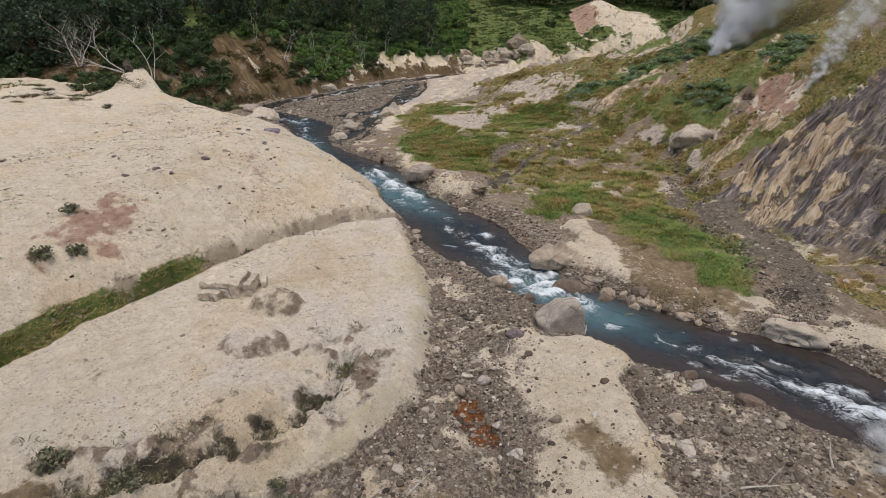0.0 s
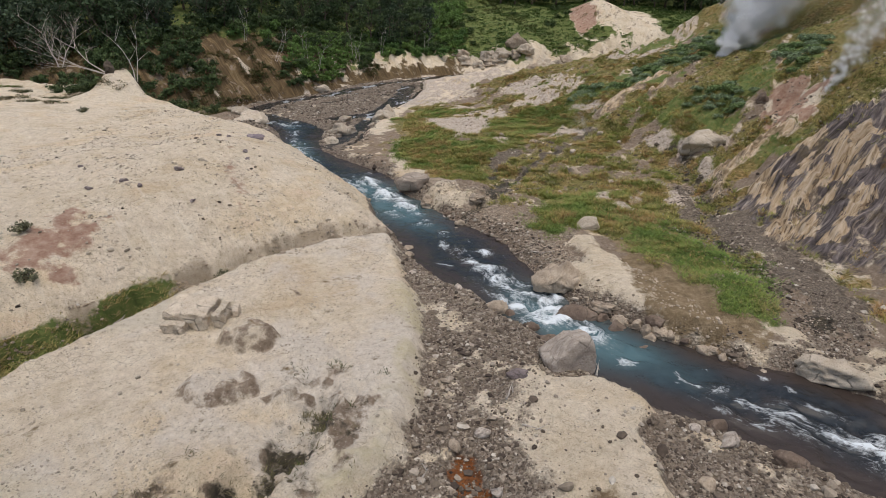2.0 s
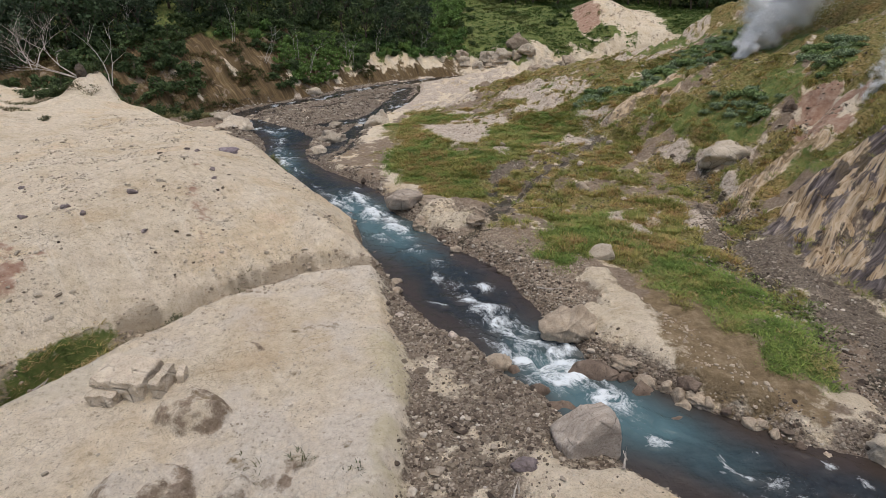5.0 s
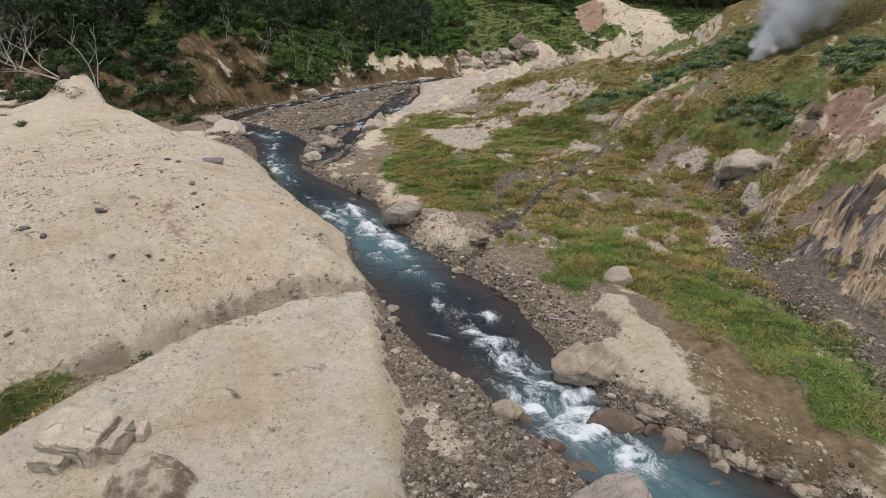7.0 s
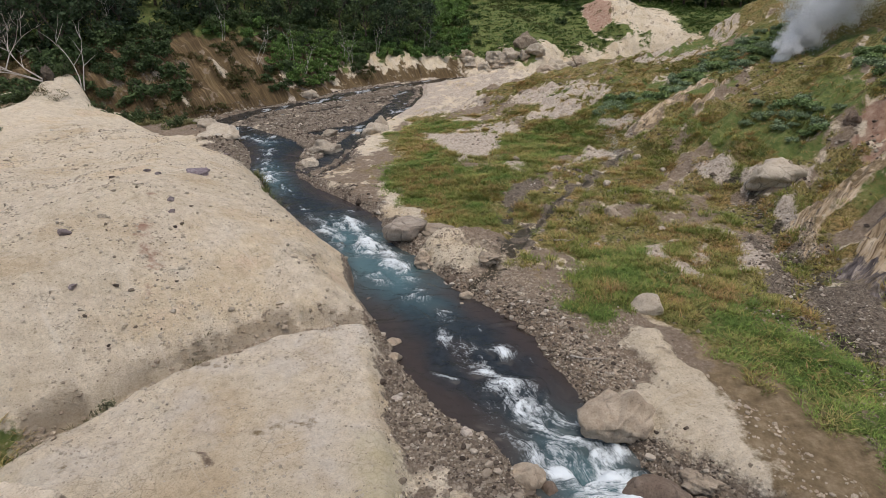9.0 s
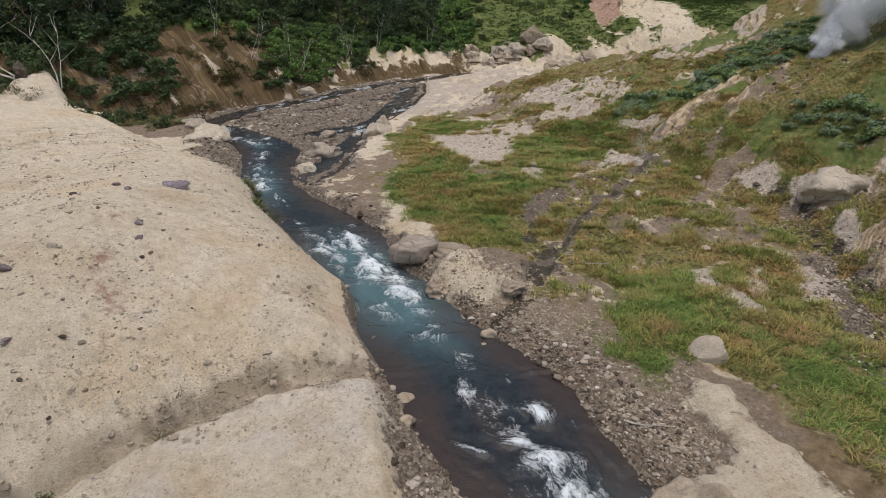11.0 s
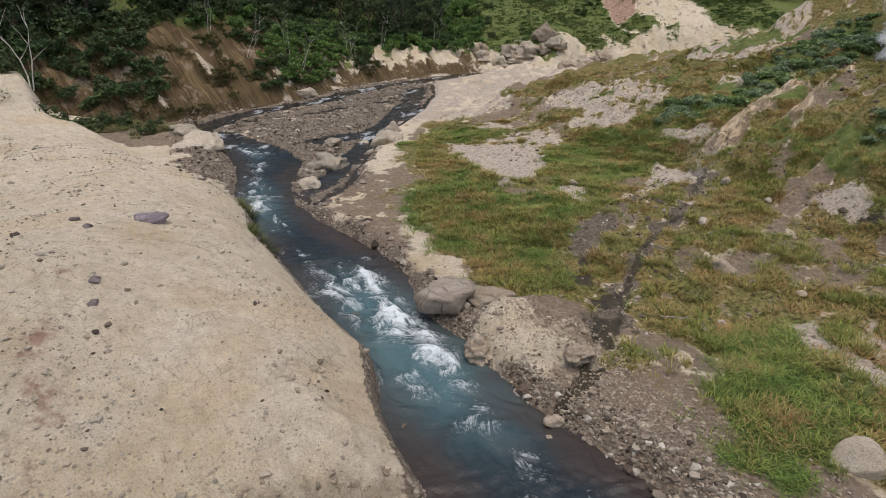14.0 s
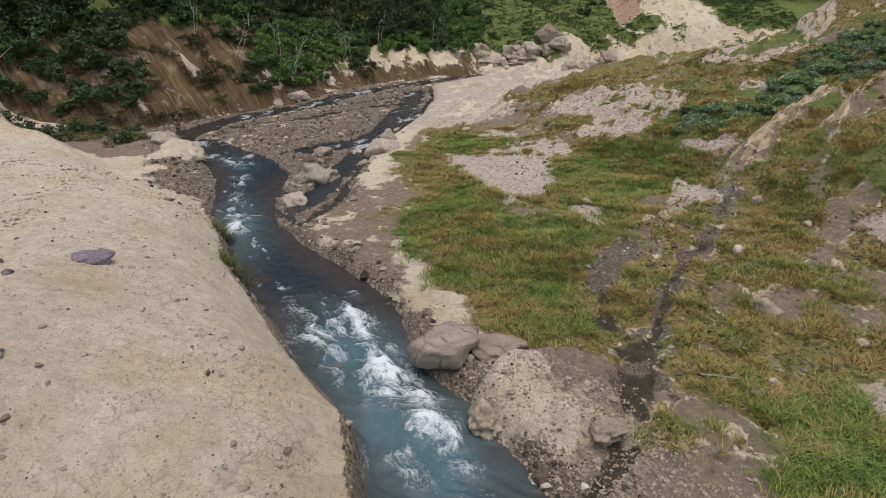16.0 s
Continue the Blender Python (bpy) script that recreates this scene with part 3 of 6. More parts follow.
    m["shelf"], m["chalk"] = shelf, on_terrace * (hill < 0.3) * left * smooth(-0.35, 0.35, blot + 0.4 * fleck + 0.06 * (x + 6))
    m["wet"], m["back"], m["hill"], m["rise"], m["left"] = wet, back, hill, rise, left
    m["terrace"], m["flood"], m["right"], m["water"] = on_terrace, flood, right, water
    return m


def ground_z(x, y):
    return field(np.atleast_1d(np.asarray(x, float)), np.atleast_1d(np.asarray(y, float)))["z"]


def quick_mesh(name, verts, faces, attrs=None, soft=False):
    """A mesh from arrays: faces all have the same number of corners. attrs: name -> (n, 4) values at the points."""
    me = bpy.data.meshes.new(name)
    n, k = faces.shape
    me.vertices.add(len(verts))
    me.vertices.foreach_set("co", np.ascontiguousarray(verts, np.float32).ravel())
    me.loops.add(n * k)
    me.loops.foreach_set("vertex_index", np.ascontiguousarray(faces, np.int32).ravel())
    me.polygons.add(n)
    me.polygons.foreach_set("loop_start", np.arange(0, n * k, k, dtype=np.int32))
    me.polygons.foreach_set("use_smooth", np.full(n, soft))
    for key, values in (attrs or {}).items():
        a = me.attributes.new(key, "FLOAT_COLOR", "POINT")
        a.data.foreach_set("color", np.ascontiguousarray(values, np.float32).ravel())
    me.update(calc_edges=True)
    me.validate()
    return me


def thing(name, me, material, label="", category="", group="", kind="", parent=None):
    if material is not None and not me.materials:
        me.materials.append(material)
    ob = new(name, me)
    if parent is not None:
        ob.parent = parent
    return tagged(ob, label, category, group, kind)


def part(name, bm, material, parent, label=""):
    me = bpy.data.meshes.new(name)
    bm.to_mesh(me)
    bm.free()
    for p in me.polygons:
        p.use_smooth = True
    return thing(name, me, material, label, parent=parent)


# ---- materials ----
def node_material(name, rough=0.9):
    mat = bpy.data.materials.new(name)
    mat.use_nodes = True
    nt = mat.node_tree
    bsdf = nt.nodes["Principled BSDF"]
    bsdf.inputs["Roughness"].default_value = rough
    bsdf.inputs["Specular IOR Level"].default_value = 0.25
    return mat, nt, bsdf


def noise_node(nt, scale, detail=5.0, rough=0.6, coords=None, kind="ShaderNodeTexNoise"):
    n = nt.nodes.new(kind)
    n.inputs["Scale"].default_value = scale
    if kind == "ShaderNodeTexNoise":
        n.inputs["Detail"].default_value, n.inputs["Roughness"].default_value = detail, rough
    if coords is not None:
        nt.links.new(coords, n.inputs["Vector"])
    return n


def ramp(nt, fac, stops):
    r = nt.nodes.new("ShaderNodeValToRGB")
    while len(r.color_ramp.elements) < len(stops):
        r.color_ramp.elements.new(0.5)
    for e, (p, c) in zip(r.color_ramp.elements, stops):
        e.position, e.color = p, (*c, 1) if len(c) == 3 else c
    nt.links.new(fac, r.inputs["Fac"])
    return r.outputs["Color"]


def mix(nt, fac, a, b, blend="MIX"):
    n = nt.nodes.new("ShaderNodeMix")
    n.data_type, n.blend_type = "RGBA", blend
    for sock, v in ((n.inputs[0], fac), (n.inputs[6], a), (n.inputs[7], b)):
        if isinstance(v, bpy.types.NodeSocket):
            nt.links.new(v, sock)
        else:
            sock.default_value = v if isinstance(v, float) else (*v, 1)
    return n.outputs[2]


def maths(nt, op, a, b=0.0, clamp=False):
    n = nt.nodes.new("ShaderNodeMath")
    n.operation, n.use_clamp = op, clamp
    for sock, v in zip(n.inputs, (a, b)):
        if isinstance(v, bpy.types.NodeSocket):
            nt.links.new(v, sock)
        else:
            sock.default_value = v
    return n.outputs[0]


def bump(nt, bsdf, height, strength, distance):
    b = nt.nodes.new("ShaderNodeBump")
    b.inputs["Strength"].default_value, b.inputs["Distance"].default_value = strength, distance
    nt.links.new(height, b.inputs["Height"])
    nt.links.new(b.outputs["Normal"], bsdf.inputs["Normal"])


def masks(nt, key):
    a = nt.nodes.new("ShaderNodeAttribute")
    a.attribute_name = key
    s = nt.nodes.new("ShaderNodeSeparateColor")
    nt.links.new(a.outputs["Color"], s.inputs["Color"])
    return s.outputs[0], s.outputs[1], s.outputs[2], a.outputs["Alpha"]


def ground_material():
    mat, nt, bsdf = node_material("valley_ground", 0.95)
    pos = nt.nodes.new("ShaderNodeNewGeometry").outputs["Position"]
    gravel, green, olive, ochre = masks(nt, "cover_a")
    red, rust, dark, mauve = masks(nt, "cover_b")
    pink, damp_shade, soil, sulphur = masks(nt, "cover_c")
    rope, ash, scree, chalk = masks(nt, "cover_d")
    broad, mid, grain = noise_node(nt, 0.35, 6, 0.65, pos), noise_node(nt, 1.9, 8, 0.7, pos), noise_node(nt, 14.0, 6, 0.75, pos)
    cells = noise_node(nt, 6.5, coords=pos, kind="ShaderNodeTexVoronoi")
    cells_small = noise_node(nt, 17.0, coords=pos, kind="ShaderNodeTexVoronoi")
    crust = noise_node(nt, 2.7, coords=pos, kind="ShaderNodeTexVoronoi")
    crust.feature = "DISTANCE_TO_EDGE"
    # squeezed across the fall line, for washed streaks
    fall = nt.nodes.new("ShaderNodeAttribute")
    fall.attribute_name = "fall_line"
    squeeze = nt.nodes.new("ShaderNodeMapping")
    squeeze.inputs["Scale"].default_value = (2.6, 0.13, 0.0)
    nt.links.new(fall.outputs["Vector"], squeeze.inputs["Vector"])
    wash = noise_node(nt, 1.0, 8, 0.72, squeeze.outputs["Vector"])
    wash.inputs["Distortion"].default_value = 0.15
    clay = ramp(nt, broad.outputs["Fac"], [(0.25, (0.47, 0.39, 0.29)), (0.5, (0.575, 0.495, 0.385)), (0.75, (0.63, 0.565, 0.465))])
    clay = mix(nt, 0.55, clay, ramp(nt, mid.outputs["Fac"], [(0.3, (0.33, 0.27, 0.20)), (0.46, (0.53, 0.455, 0.35)), (0.68, (0.68, 0.61, 0.50))]))
    clay = mix(nt, maths(nt, "MULTIPLY", ramp(nt, grain.outputs["Fac"], [(0.5, (0, 0, 0)), (0.66, (1, 1, 1))]), 0.55), clay, (0.27, 0.215, 0.155))
    clods = noise_node(nt, 4.2, 9, 0.78, pos)
    clay = mix(nt, maths(nt, "MULTIPLY", ramp(nt, clods.outputs["Fac"], [(0.57, (0, 0, 0)), (0.61, (1, 1, 1))]), 0.7), clay, (0.29, 0.235, 0.17))
    clay = mix(nt, maths(nt, "MULTIPLY", ramp(nt, clods.outputs["Fac"], [(0.36, (1, 1, 1)), (0.46, (0, 0, 0))]), 0.5), clay, (0.66, 0.60, 0.50))
    clay = mix(nt, maths(nt, "MULTIPLY", ramp(nt, wash.outputs["Fac"], [(0.5, (0, 0, 0)), (0.72, (1, 1, 1))]), 0.35), clay, (0.40, 0.32, 0.225))
    grit = noise_node(nt, 26.0, 4, 0.8, pos)
    clay = mix(nt, 0.6, clay, ramp(nt, grit.outputs["Fac"], [(0.34, (0.45, 0.42, 0.4)), (0.42, (1.0, 1.0, 0.99)), (0.6, (1.12, 1.11, 1.08)), (0.7, (1.45, 1.42, 1.38))]), "MULTIPLY")
    clay = mix(nt, 1.0, clay, (1.13, 1.135, 1.125), "MULTIPLY")
    plates = noise_node(nt, 4.4, coords=pos, kind="ShaderNodeTexVoronoi")
    plates.feature = "DISTANCE_TO_EDGE"
    seams = ramp(nt, plates.outputs["Distance"], [(0.0, (1, 1, 1)), (0.06, (0, 0, 0))])
    crack = maths(nt, "MULTIPLY", ramp(nt, crust.outputs["Distance"], [(0.0, (1, 1, 1)), (0.07, (0, 0, 0))]), ramp(nt, broad.outputs["Fac"], [(0.5, (0, 0, 0)), (0.62, (0.45, 0.45, 0.45))]))
    clay = mix(nt, crack, clay, (0.22, 0.17, 0.12))
    specks = noise_node(nt, 3.0, coords=pos, kind="ShaderNodeTexVoronoi")
    small_specks = noise_node(nt, 7.5, coords=pos, kind="ShaderNodeTexVoronoi")
    dots = maths(nt, "MULTIPLY", ramp(nt, small_specks.outputs["Distance"], [(0.12, (1, 1, 1)), (0.24, (0, 0, 0))]), maths(nt, "MULTIPLY", ramp(nt, small_specks.outputs["Color"], [(0.5, (0, 0, 0)), (0.58, (0.85, 0.85, 0.85))]), ramp(nt, broad.outputs["Fac"], [(0.4, (0.15, 0.15, 0.15)), (0.58, (1, 1, 1))])))
    clay = mix(nt, dots, clay, ramp(nt, small_specks.outputs["Color"], [(0.6, (0.19, 0.15, 0.115)), (0.75, (0.33, 0.27, 0.21)), (0.85, (0.74, 0.70, 0.62))]))
    tone = noise_node(nt, 0.16, 8, 0.62, pos)
    clay = mix(nt, 1.0, clay, ramp(nt, tone.outputs["Fac"], [(0.34, (0.90, 0.84, 0.75)), (0.44, (1.0, 0.99, 0.96)), (0.52, (1.06, 1.06, 1.07)), (0.6, (1.02, 0.98, 0.90)), (0.68, (1.02, 0.93, 0.87))]), "MULTIPLY")
    clay = mix(nt, maths(nt, "MULTIPLY", ramp(nt, wash.outputs["Fac"], [(0.3, (1, 1, 1)), (0.43, (0, 0, 0))]), 0.5), clay, (0.72, 0.66, 0.565))
    spk = ramp(nt, specks.outputs["Distance"], [(0.07, (1, 1, 1)), (0.12, (0, 0, 0))])
    clay = mix(nt, maths(nt, "MULTIPLY", spk, 0.7), clay, ramp(nt, specks.outputs["Color"], [(0.3, (0.16, 0.125, 0.10)), (0.6, (0.30, 0.24, 0.19)), (0.9, (0.64, 0.60, 0.53))]))
    stone_cols = ramp(nt, cells.outputs["Color"], [(0.1, (0.075, 0.056, 0.042)), (0.4, (0.16, 0.122, 0.09)), (0.65, (0.26, 0.21, 0.155)), (0.9, (0.46, 0.40, 0.32))])
    small_cols = ramp(nt, cells_small.outputs["Color"], [(0.1, (0.08, 0.06, 0.045)), (0.5, (0.19, 0.147, 0.11)), (0.9, (0.40, 0.34, 0.27))])
    gravel_col = mix(nt, ramp(nt, mid.outputs["Fac"], [(0.4, (0, 0, 0)), (0.6, (1, 1, 1))]), stone_cols, small_cols)
    gravel_col = mix(nt, 1.0, gravel_col, (1.06, 1.06, 1.06), "MULTIPLY")
    gravel_col = mix(nt, maths(nt, "MULTIPLY", ramp(nt, broad.outputs["Fac"], [(0.45, (0, 0, 0)), (0.7, (1, 1, 1))]), 0.5), gravel_col, (0.27, 0.215, 0.16))
    olive_col = ramp(nt, clods.outputs["Fac"], [(0.34, (0.028, 0.022, 0.013)), (0.42, (0.085, 0.072, 0.030)), (0.48, (0.17, 0.148, 0.052)), (0.55, (0.255, 0.21, 0.088)), (0.64, (0.37, 0.30, 0.20))])
    hue = noise_node(nt, 0.45, 7, 0.7, pos)
    olive_col = mix(nt, 1.0, olive_col, ramp(nt, hue.outputs["Fac"], [(0.32, (0.62, 0.85, 0.55)), (0.45, (0.95, 1.0, 0.85)), (0.56, (1.15, 1.05, 1.0)), (0.66, (1.2, 0.95, 0.85)), (0.76, (1.25, 1.05, 1.2))]), "MULTIPLY")
    green_col = ramp(nt, mid.outputs["Fac"], [(0.3, (0.06, 0.08, 0.024)), (0.45, (0.115, 0.155, 0.042)), (0.56, (0.165, 0.185, 0.058)), (0.68, (0.22, 0.19, 0.08))])
    ochre_col = ramp(nt, mid.outputs["Fac"], [(0.3, (0.13, 0.092, 0.052)), (0.5, (0.24, 0.176, 0.10)), (0.7, (0.38, 0.295, 0.19))])
    red_col = ramp(nt, wash.outputs["Fac"], [(0.3, (0.048, 0.031, 0.016)), (0.45, (0.105, 0.070, 0.034)), (0.57, (0.175, 0.122, 0.060)), (0.7, (0.30, 0.225, 0.13))])
    shorter = nt.nodes.new("ShaderNodeMapping")
    shorter.inputs["Scale"].default_value = (3.0, 0.5, 0.0)
    nt.links.new(fall.outputs["Vector"], shorter.inputs["Vector"])
    slate = noise_node(nt, 1.0, 10, 0.74, shorter.outputs["Vector"])
    slate.inputs["Distortion"].default_value = 0.7
    mauve_col = ramp(nt, slate.outputs["Fac"], [(0.33, (0.022, 0.018, 0.017)), (0.41, (0.065, 0.054, 0.052)), (0.48, (0.125, 0.104, 0.098)), (0.56, (0.20, 0.168, 0.162)), (0.62, (0.33, 0.28, 0.25)), (0.7, (0.56, 0.48, 0.40))])
    wide = nt.nodes.new("ShaderNodeMapping")
    wide.inputs["Scale"].default_value = (0.75, 0.16, 0.0)
    nt.links.new(fall.outputs["Vector"], wide.inputs["Vector"])
    flows = noise_node(nt, 1.0, 9, 0.66, wide.outputs["Vector"])
    flows.inputs["Distortion"].default_value = 0.5
    mauve_col = mix(nt, ramp(nt, flows.outputs["Fac"], [(0.535, (0, 0, 0)), (0.56, (0.7, 0.7, 0.7)), (0.585, (0.0, 0.0, 0.0))]), mauve_col, ramp(nt, slate.outputs["Fac"], [(0.38, (0.16, 0.12, 0.09)), (0.46, (0.40, 0.32, 0.235)), (0.6, (0.60, 0.51, 0.41))]))
    mauve_col = mix(nt, ramp(nt, flows.outputs["Fac"], [(0.36, (0.7, 0.7, 0.7)), (0.44, (0, 0, 0))]), mauve_col, (0.030, 0.024, 0.020))
    mauve_col = mix(nt, ramp(nt, hue.outputs["Fac"], [(0.53, (0, 0, 0)), (0.62, (0.5, 0.5, 0.5))]), mauve_col, ramp(nt, clods.outputs["Fac"], [(0.35, (0.05, 0.04, 0.02)), (0.5, (0.15, 0.115, 0.05)), (0.65, (0.27, 0.20, 0.11))]))
    rope_col = ramp(nt, slate.outputs["Fac"], [(0.38, (0.16, 0.105, 0.06)), (0.46, (0.50, 0.37, 0.23)), (0.6, (0.70, 0.58, 0.43))])
    ash_col = ramp(nt, clods.outputs["Fac"], [(0.34, (0.14, 0.107, 0.078)), (0.42, (0.35, 0.287, 0.222)), (0.5, (0.49, 0.412, 0.332)), (0.58, (0.62, 0.54, 0.445)), (0.66, (0.31, 0.245, 0.185))])
    pink_col = ramp(nt, mid.outputs["Fac"], [(0.3, (0.26, 0.145, 0.10)), (0.5, (0.385, 0.25, 0.18)), (0.7, (0.53, 0.41, 0.315))])
    torn = noise_node(nt, 0.8, 11, 0.72, pos)
    edge = ramp(nt, torn.outputs["Fac"], [(0.3, (0, 0, 0)), (0.7, (1, 1, 1))])

    def cover(col, mask, tint):
        n = nt.nodes.new("ShaderNodeMath")
        n.operation, n.use_clamp = "MULTIPLY_ADD", True
        nt.links.new(maths(nt, "SUBTRACT", maths(nt, "ADD", mask, maths(nt, "MULTIPLY", maths(nt, "SUBTRACT", edge, 0.5), 1.1)), 0.5), n.inputs[0])
        n.inputs[1].default_value, n.inputs[2].default_value = 3.5, 0.5
        gate = maths(nt, "MULTIPLY", n.outputs[0], maths(nt, "MULTIPLY", mask, 4.0, True))
        return mix(nt, gate, col, tint)

    clay = mix(nt, maths(nt, "MULTIPLY", maths(nt, "MULTIPLY", seams, chalk), ramp(nt, mid.outputs["Fac"], [(0.42, (0, 0, 0)), (0.56, (0.5, 0.5, 0.5))])), clay, (0.24, 0.19, 0.14))
    clay = mix(nt, maths(nt, "MULTIPLY", chalk, 0.45), clay, ramp(nt, clods.outputs["Fac"], [(0.38, (0.76, 0.72, 0.665)), (0.5, (0.68, 0.63, 0.565)), (0.64, (0.47, 0.415, 0.355))]))
    col = cover(clay, pink, pink_col)
    # brown for damp clay, also painting in shade below the hill's low scarp
    col = mix(nt, maths(nt, "MULTIPLY", damp_shade, 0.6), col, (0.255, 0.195, 0.13))
    col = mix(nt, maths(nt, "MULTIPLY", sulphur, 0.5), col, (0.50, 0.44, 0.24))
    col = cover(col, gravel, gravel_col)
    col = cover(col, soil, ramp(nt, clods.outputs["Fac"], [(0.3, (0.13, 0.095, 0.065)), (0.45, (0.225, 0.17, 0.12)), (0.58, (0.30, 0.235, 0.175)), (0.7, (0.41, 0.34, 0.27))]))
    col = cover(col, olive, olive_col)
    col = cover(col, ash, ash_col)
    col = cover(col, scree, mix(nt, 0.4, small_cols, (0.105, 0.088, 0.066)))
    col = cover(col, mauve, mauve_col)
    thin = nt.nodes.new("ShaderNodeMapping")
    thin.inputs["Scale"].default_value = (4.6, 0.45, 0.0)
    nt.links.new(fall.outputs["Vector"], thin.inputs["Vector"])
    strand = noise_node(nt, 1.0, 6, 0.65, thin.outputs["Vector"])
    strand.inputs["Distortion"].default_value = 0.5
    col = cover(col, maths(nt, "MULTIPLY", rope, ramp(nt, strand.outputs["Fac"], [(0.40, (0.35, 0.35, 0.35)), (0.5, (1, 1, 1))])), rope_col)
    col = cover(col, ochre, ochre_col)
    col = cover(col, red, red_col)
    col = cover(col, green, green_col)
    col = cover(col, rust, ramp(nt, mid.outputs["Fac"], [(0.35, (0.09, 0.045, 0.022)), (0.55, (0.24, 0.085, 0.025)), (0.8, (0.34, 0.16, 0.06))]))
    col = cover(col, dark, ramp(nt, mid.outputs["Fac"], [(0.3, (0.035, 0.03, 0.022)), (0.6, (0.085, 0.07, 0.045)), (0.8, (0.15, 0.12, 0.07))]))
    nt.links.new(col, bsdf.inputs["Base Color"])
    stones_h = maths(nt, "MULTIPLY", maths(nt, "SUBTRACT", 0.35, cells.outputs["Distance"]), maths(nt, "ADD", maths(nt, "MULTIPLY", gravel, 1.6), 0.05))
    relief = maths(nt, "ADD", maths(nt, "ADD", mid.outputs["Fac"], maths(nt, "MULTIPLY", grain.outputs["Fac"], 0.75)), maths(nt, "ADD", maths(nt, "ADD", stones_h, maths(nt, "MULTIPLY", dots, 0.35)), maths(nt, "MULTIPLY", clods.outputs["Fac"], 0.6)))
    relief = maths(nt, "ADD", relief, maths(nt, "MULTIPLY", maths(nt, "MULTIPLY", slate.outputs["Fac"], maths(nt, "ADD", maths(nt, "ADD", mauve, rope), red)), 1.6))
    bump(nt, bsdf, relief, 0.9, 0.14)
    rough = nt.nodes.new("ShaderNodeMath")
    rough.operation = "MULTIPLY_ADD"
    nt.links.new(dark, rough.inputs[0])
    rough.inputs[1].default_value, rough.inputs[2].default_value = -0.5, 0.95
    nt.links.new(rough.outputs[0], bsdf.inputs["Roughness"])
    return mat


def water_material():
    mat, nt, bsdf = node_material("river_water", 0.12)
    pos = nt.nodes.new("ShaderNodeNewGeometry").outputs["Position"]
    foam, milky, shallow, _ = masks(nt, "flow")
    ripples, fine = noise_node(nt, 2.6, 5, 0.6, pos), noise_node(nt, 11.0, 4, 0.6, pos)
    stream = nt.nodes.new("ShaderNodeAttribute")
    stream.attribute_name = "stream_line"
    drawn = nt.nodes.new("ShaderNodeMapping")
    drawn.inputs["Scale"].default_value = (4.2, 1.3, 0.0)
    nt.links.new(stream.outputs["Vector"], drawn.inputs["Vector"])
    lace_n = noise_node(nt, 1.0, 7, 0.68, drawn.outputs["Vector"])
    lace_n.inputs["Distortion"].default_value = 0.9
    ridge = maths(nt, "SUBTRACT", 1.0, maths(nt, "MULTIPLY", maths(nt, "ABSOLUTE", maths(nt, "SUBTRACT", lace_n.outputs["Fac"], 0.5)), 5.5), True)
    froth = noise_node(nt, 7.0, 6, 0.75, pos)
    deep = ramp(nt, ripples.outputs["Fac"], [(0.3, (0.010, 0.013, 0.016)), (0.7, (0.028, 0.034, 0.038))])
    col = mix(nt, maths(nt, "MULTIPLY", shallow, 0.85), deep, (0.050, 0.036, 0.028))
    col = mix(nt, maths(nt, "MULTIPLY", milky, 0.75), col, (0.10, 0.19, 0.21))
    torn = maths(nt, "ADD", foam, maths(nt, "ADD", maths(nt, "MULTIPLY", maths(nt, "SUBTRACT", ridge, 0.55), 0.5), maths(nt, "MULTIPLY", maths(nt, "SUBTRACT", froth.outputs["Fac"], 0.5), 0.9)))
    white = ramp(nt, torn, [(0.32, (0, 0, 0)), (0.55, (0.35, 0.35, 0.35)), (0.85, (1, 1, 1))])
    col = mix(nt, white, col, (0.72, 0.77, 0.79))
    nt.links.new(col, bsdf.inputs["Base Color"])
    nt.links.new(maths(nt, "ADD", maths(nt, "MULTIPLY", white, 0.5), 0.14), bsdf.inputs["Roughness"])
    bsdf.inputs["IOR"].default_value, bsdf.inputs["Specular IOR Level"].default_value = 1.33, 0.5
    bump(nt, bsdf, maths(nt, "ADD", maths(nt, "ADD", ripples.outputs["Fac"], maths(nt, "MULTIPLY", fine.outputs["Fac"], 0.3)), maths(nt, "MULTIPLY", white, 0.6)), 0.5, 0.12)
    return mat


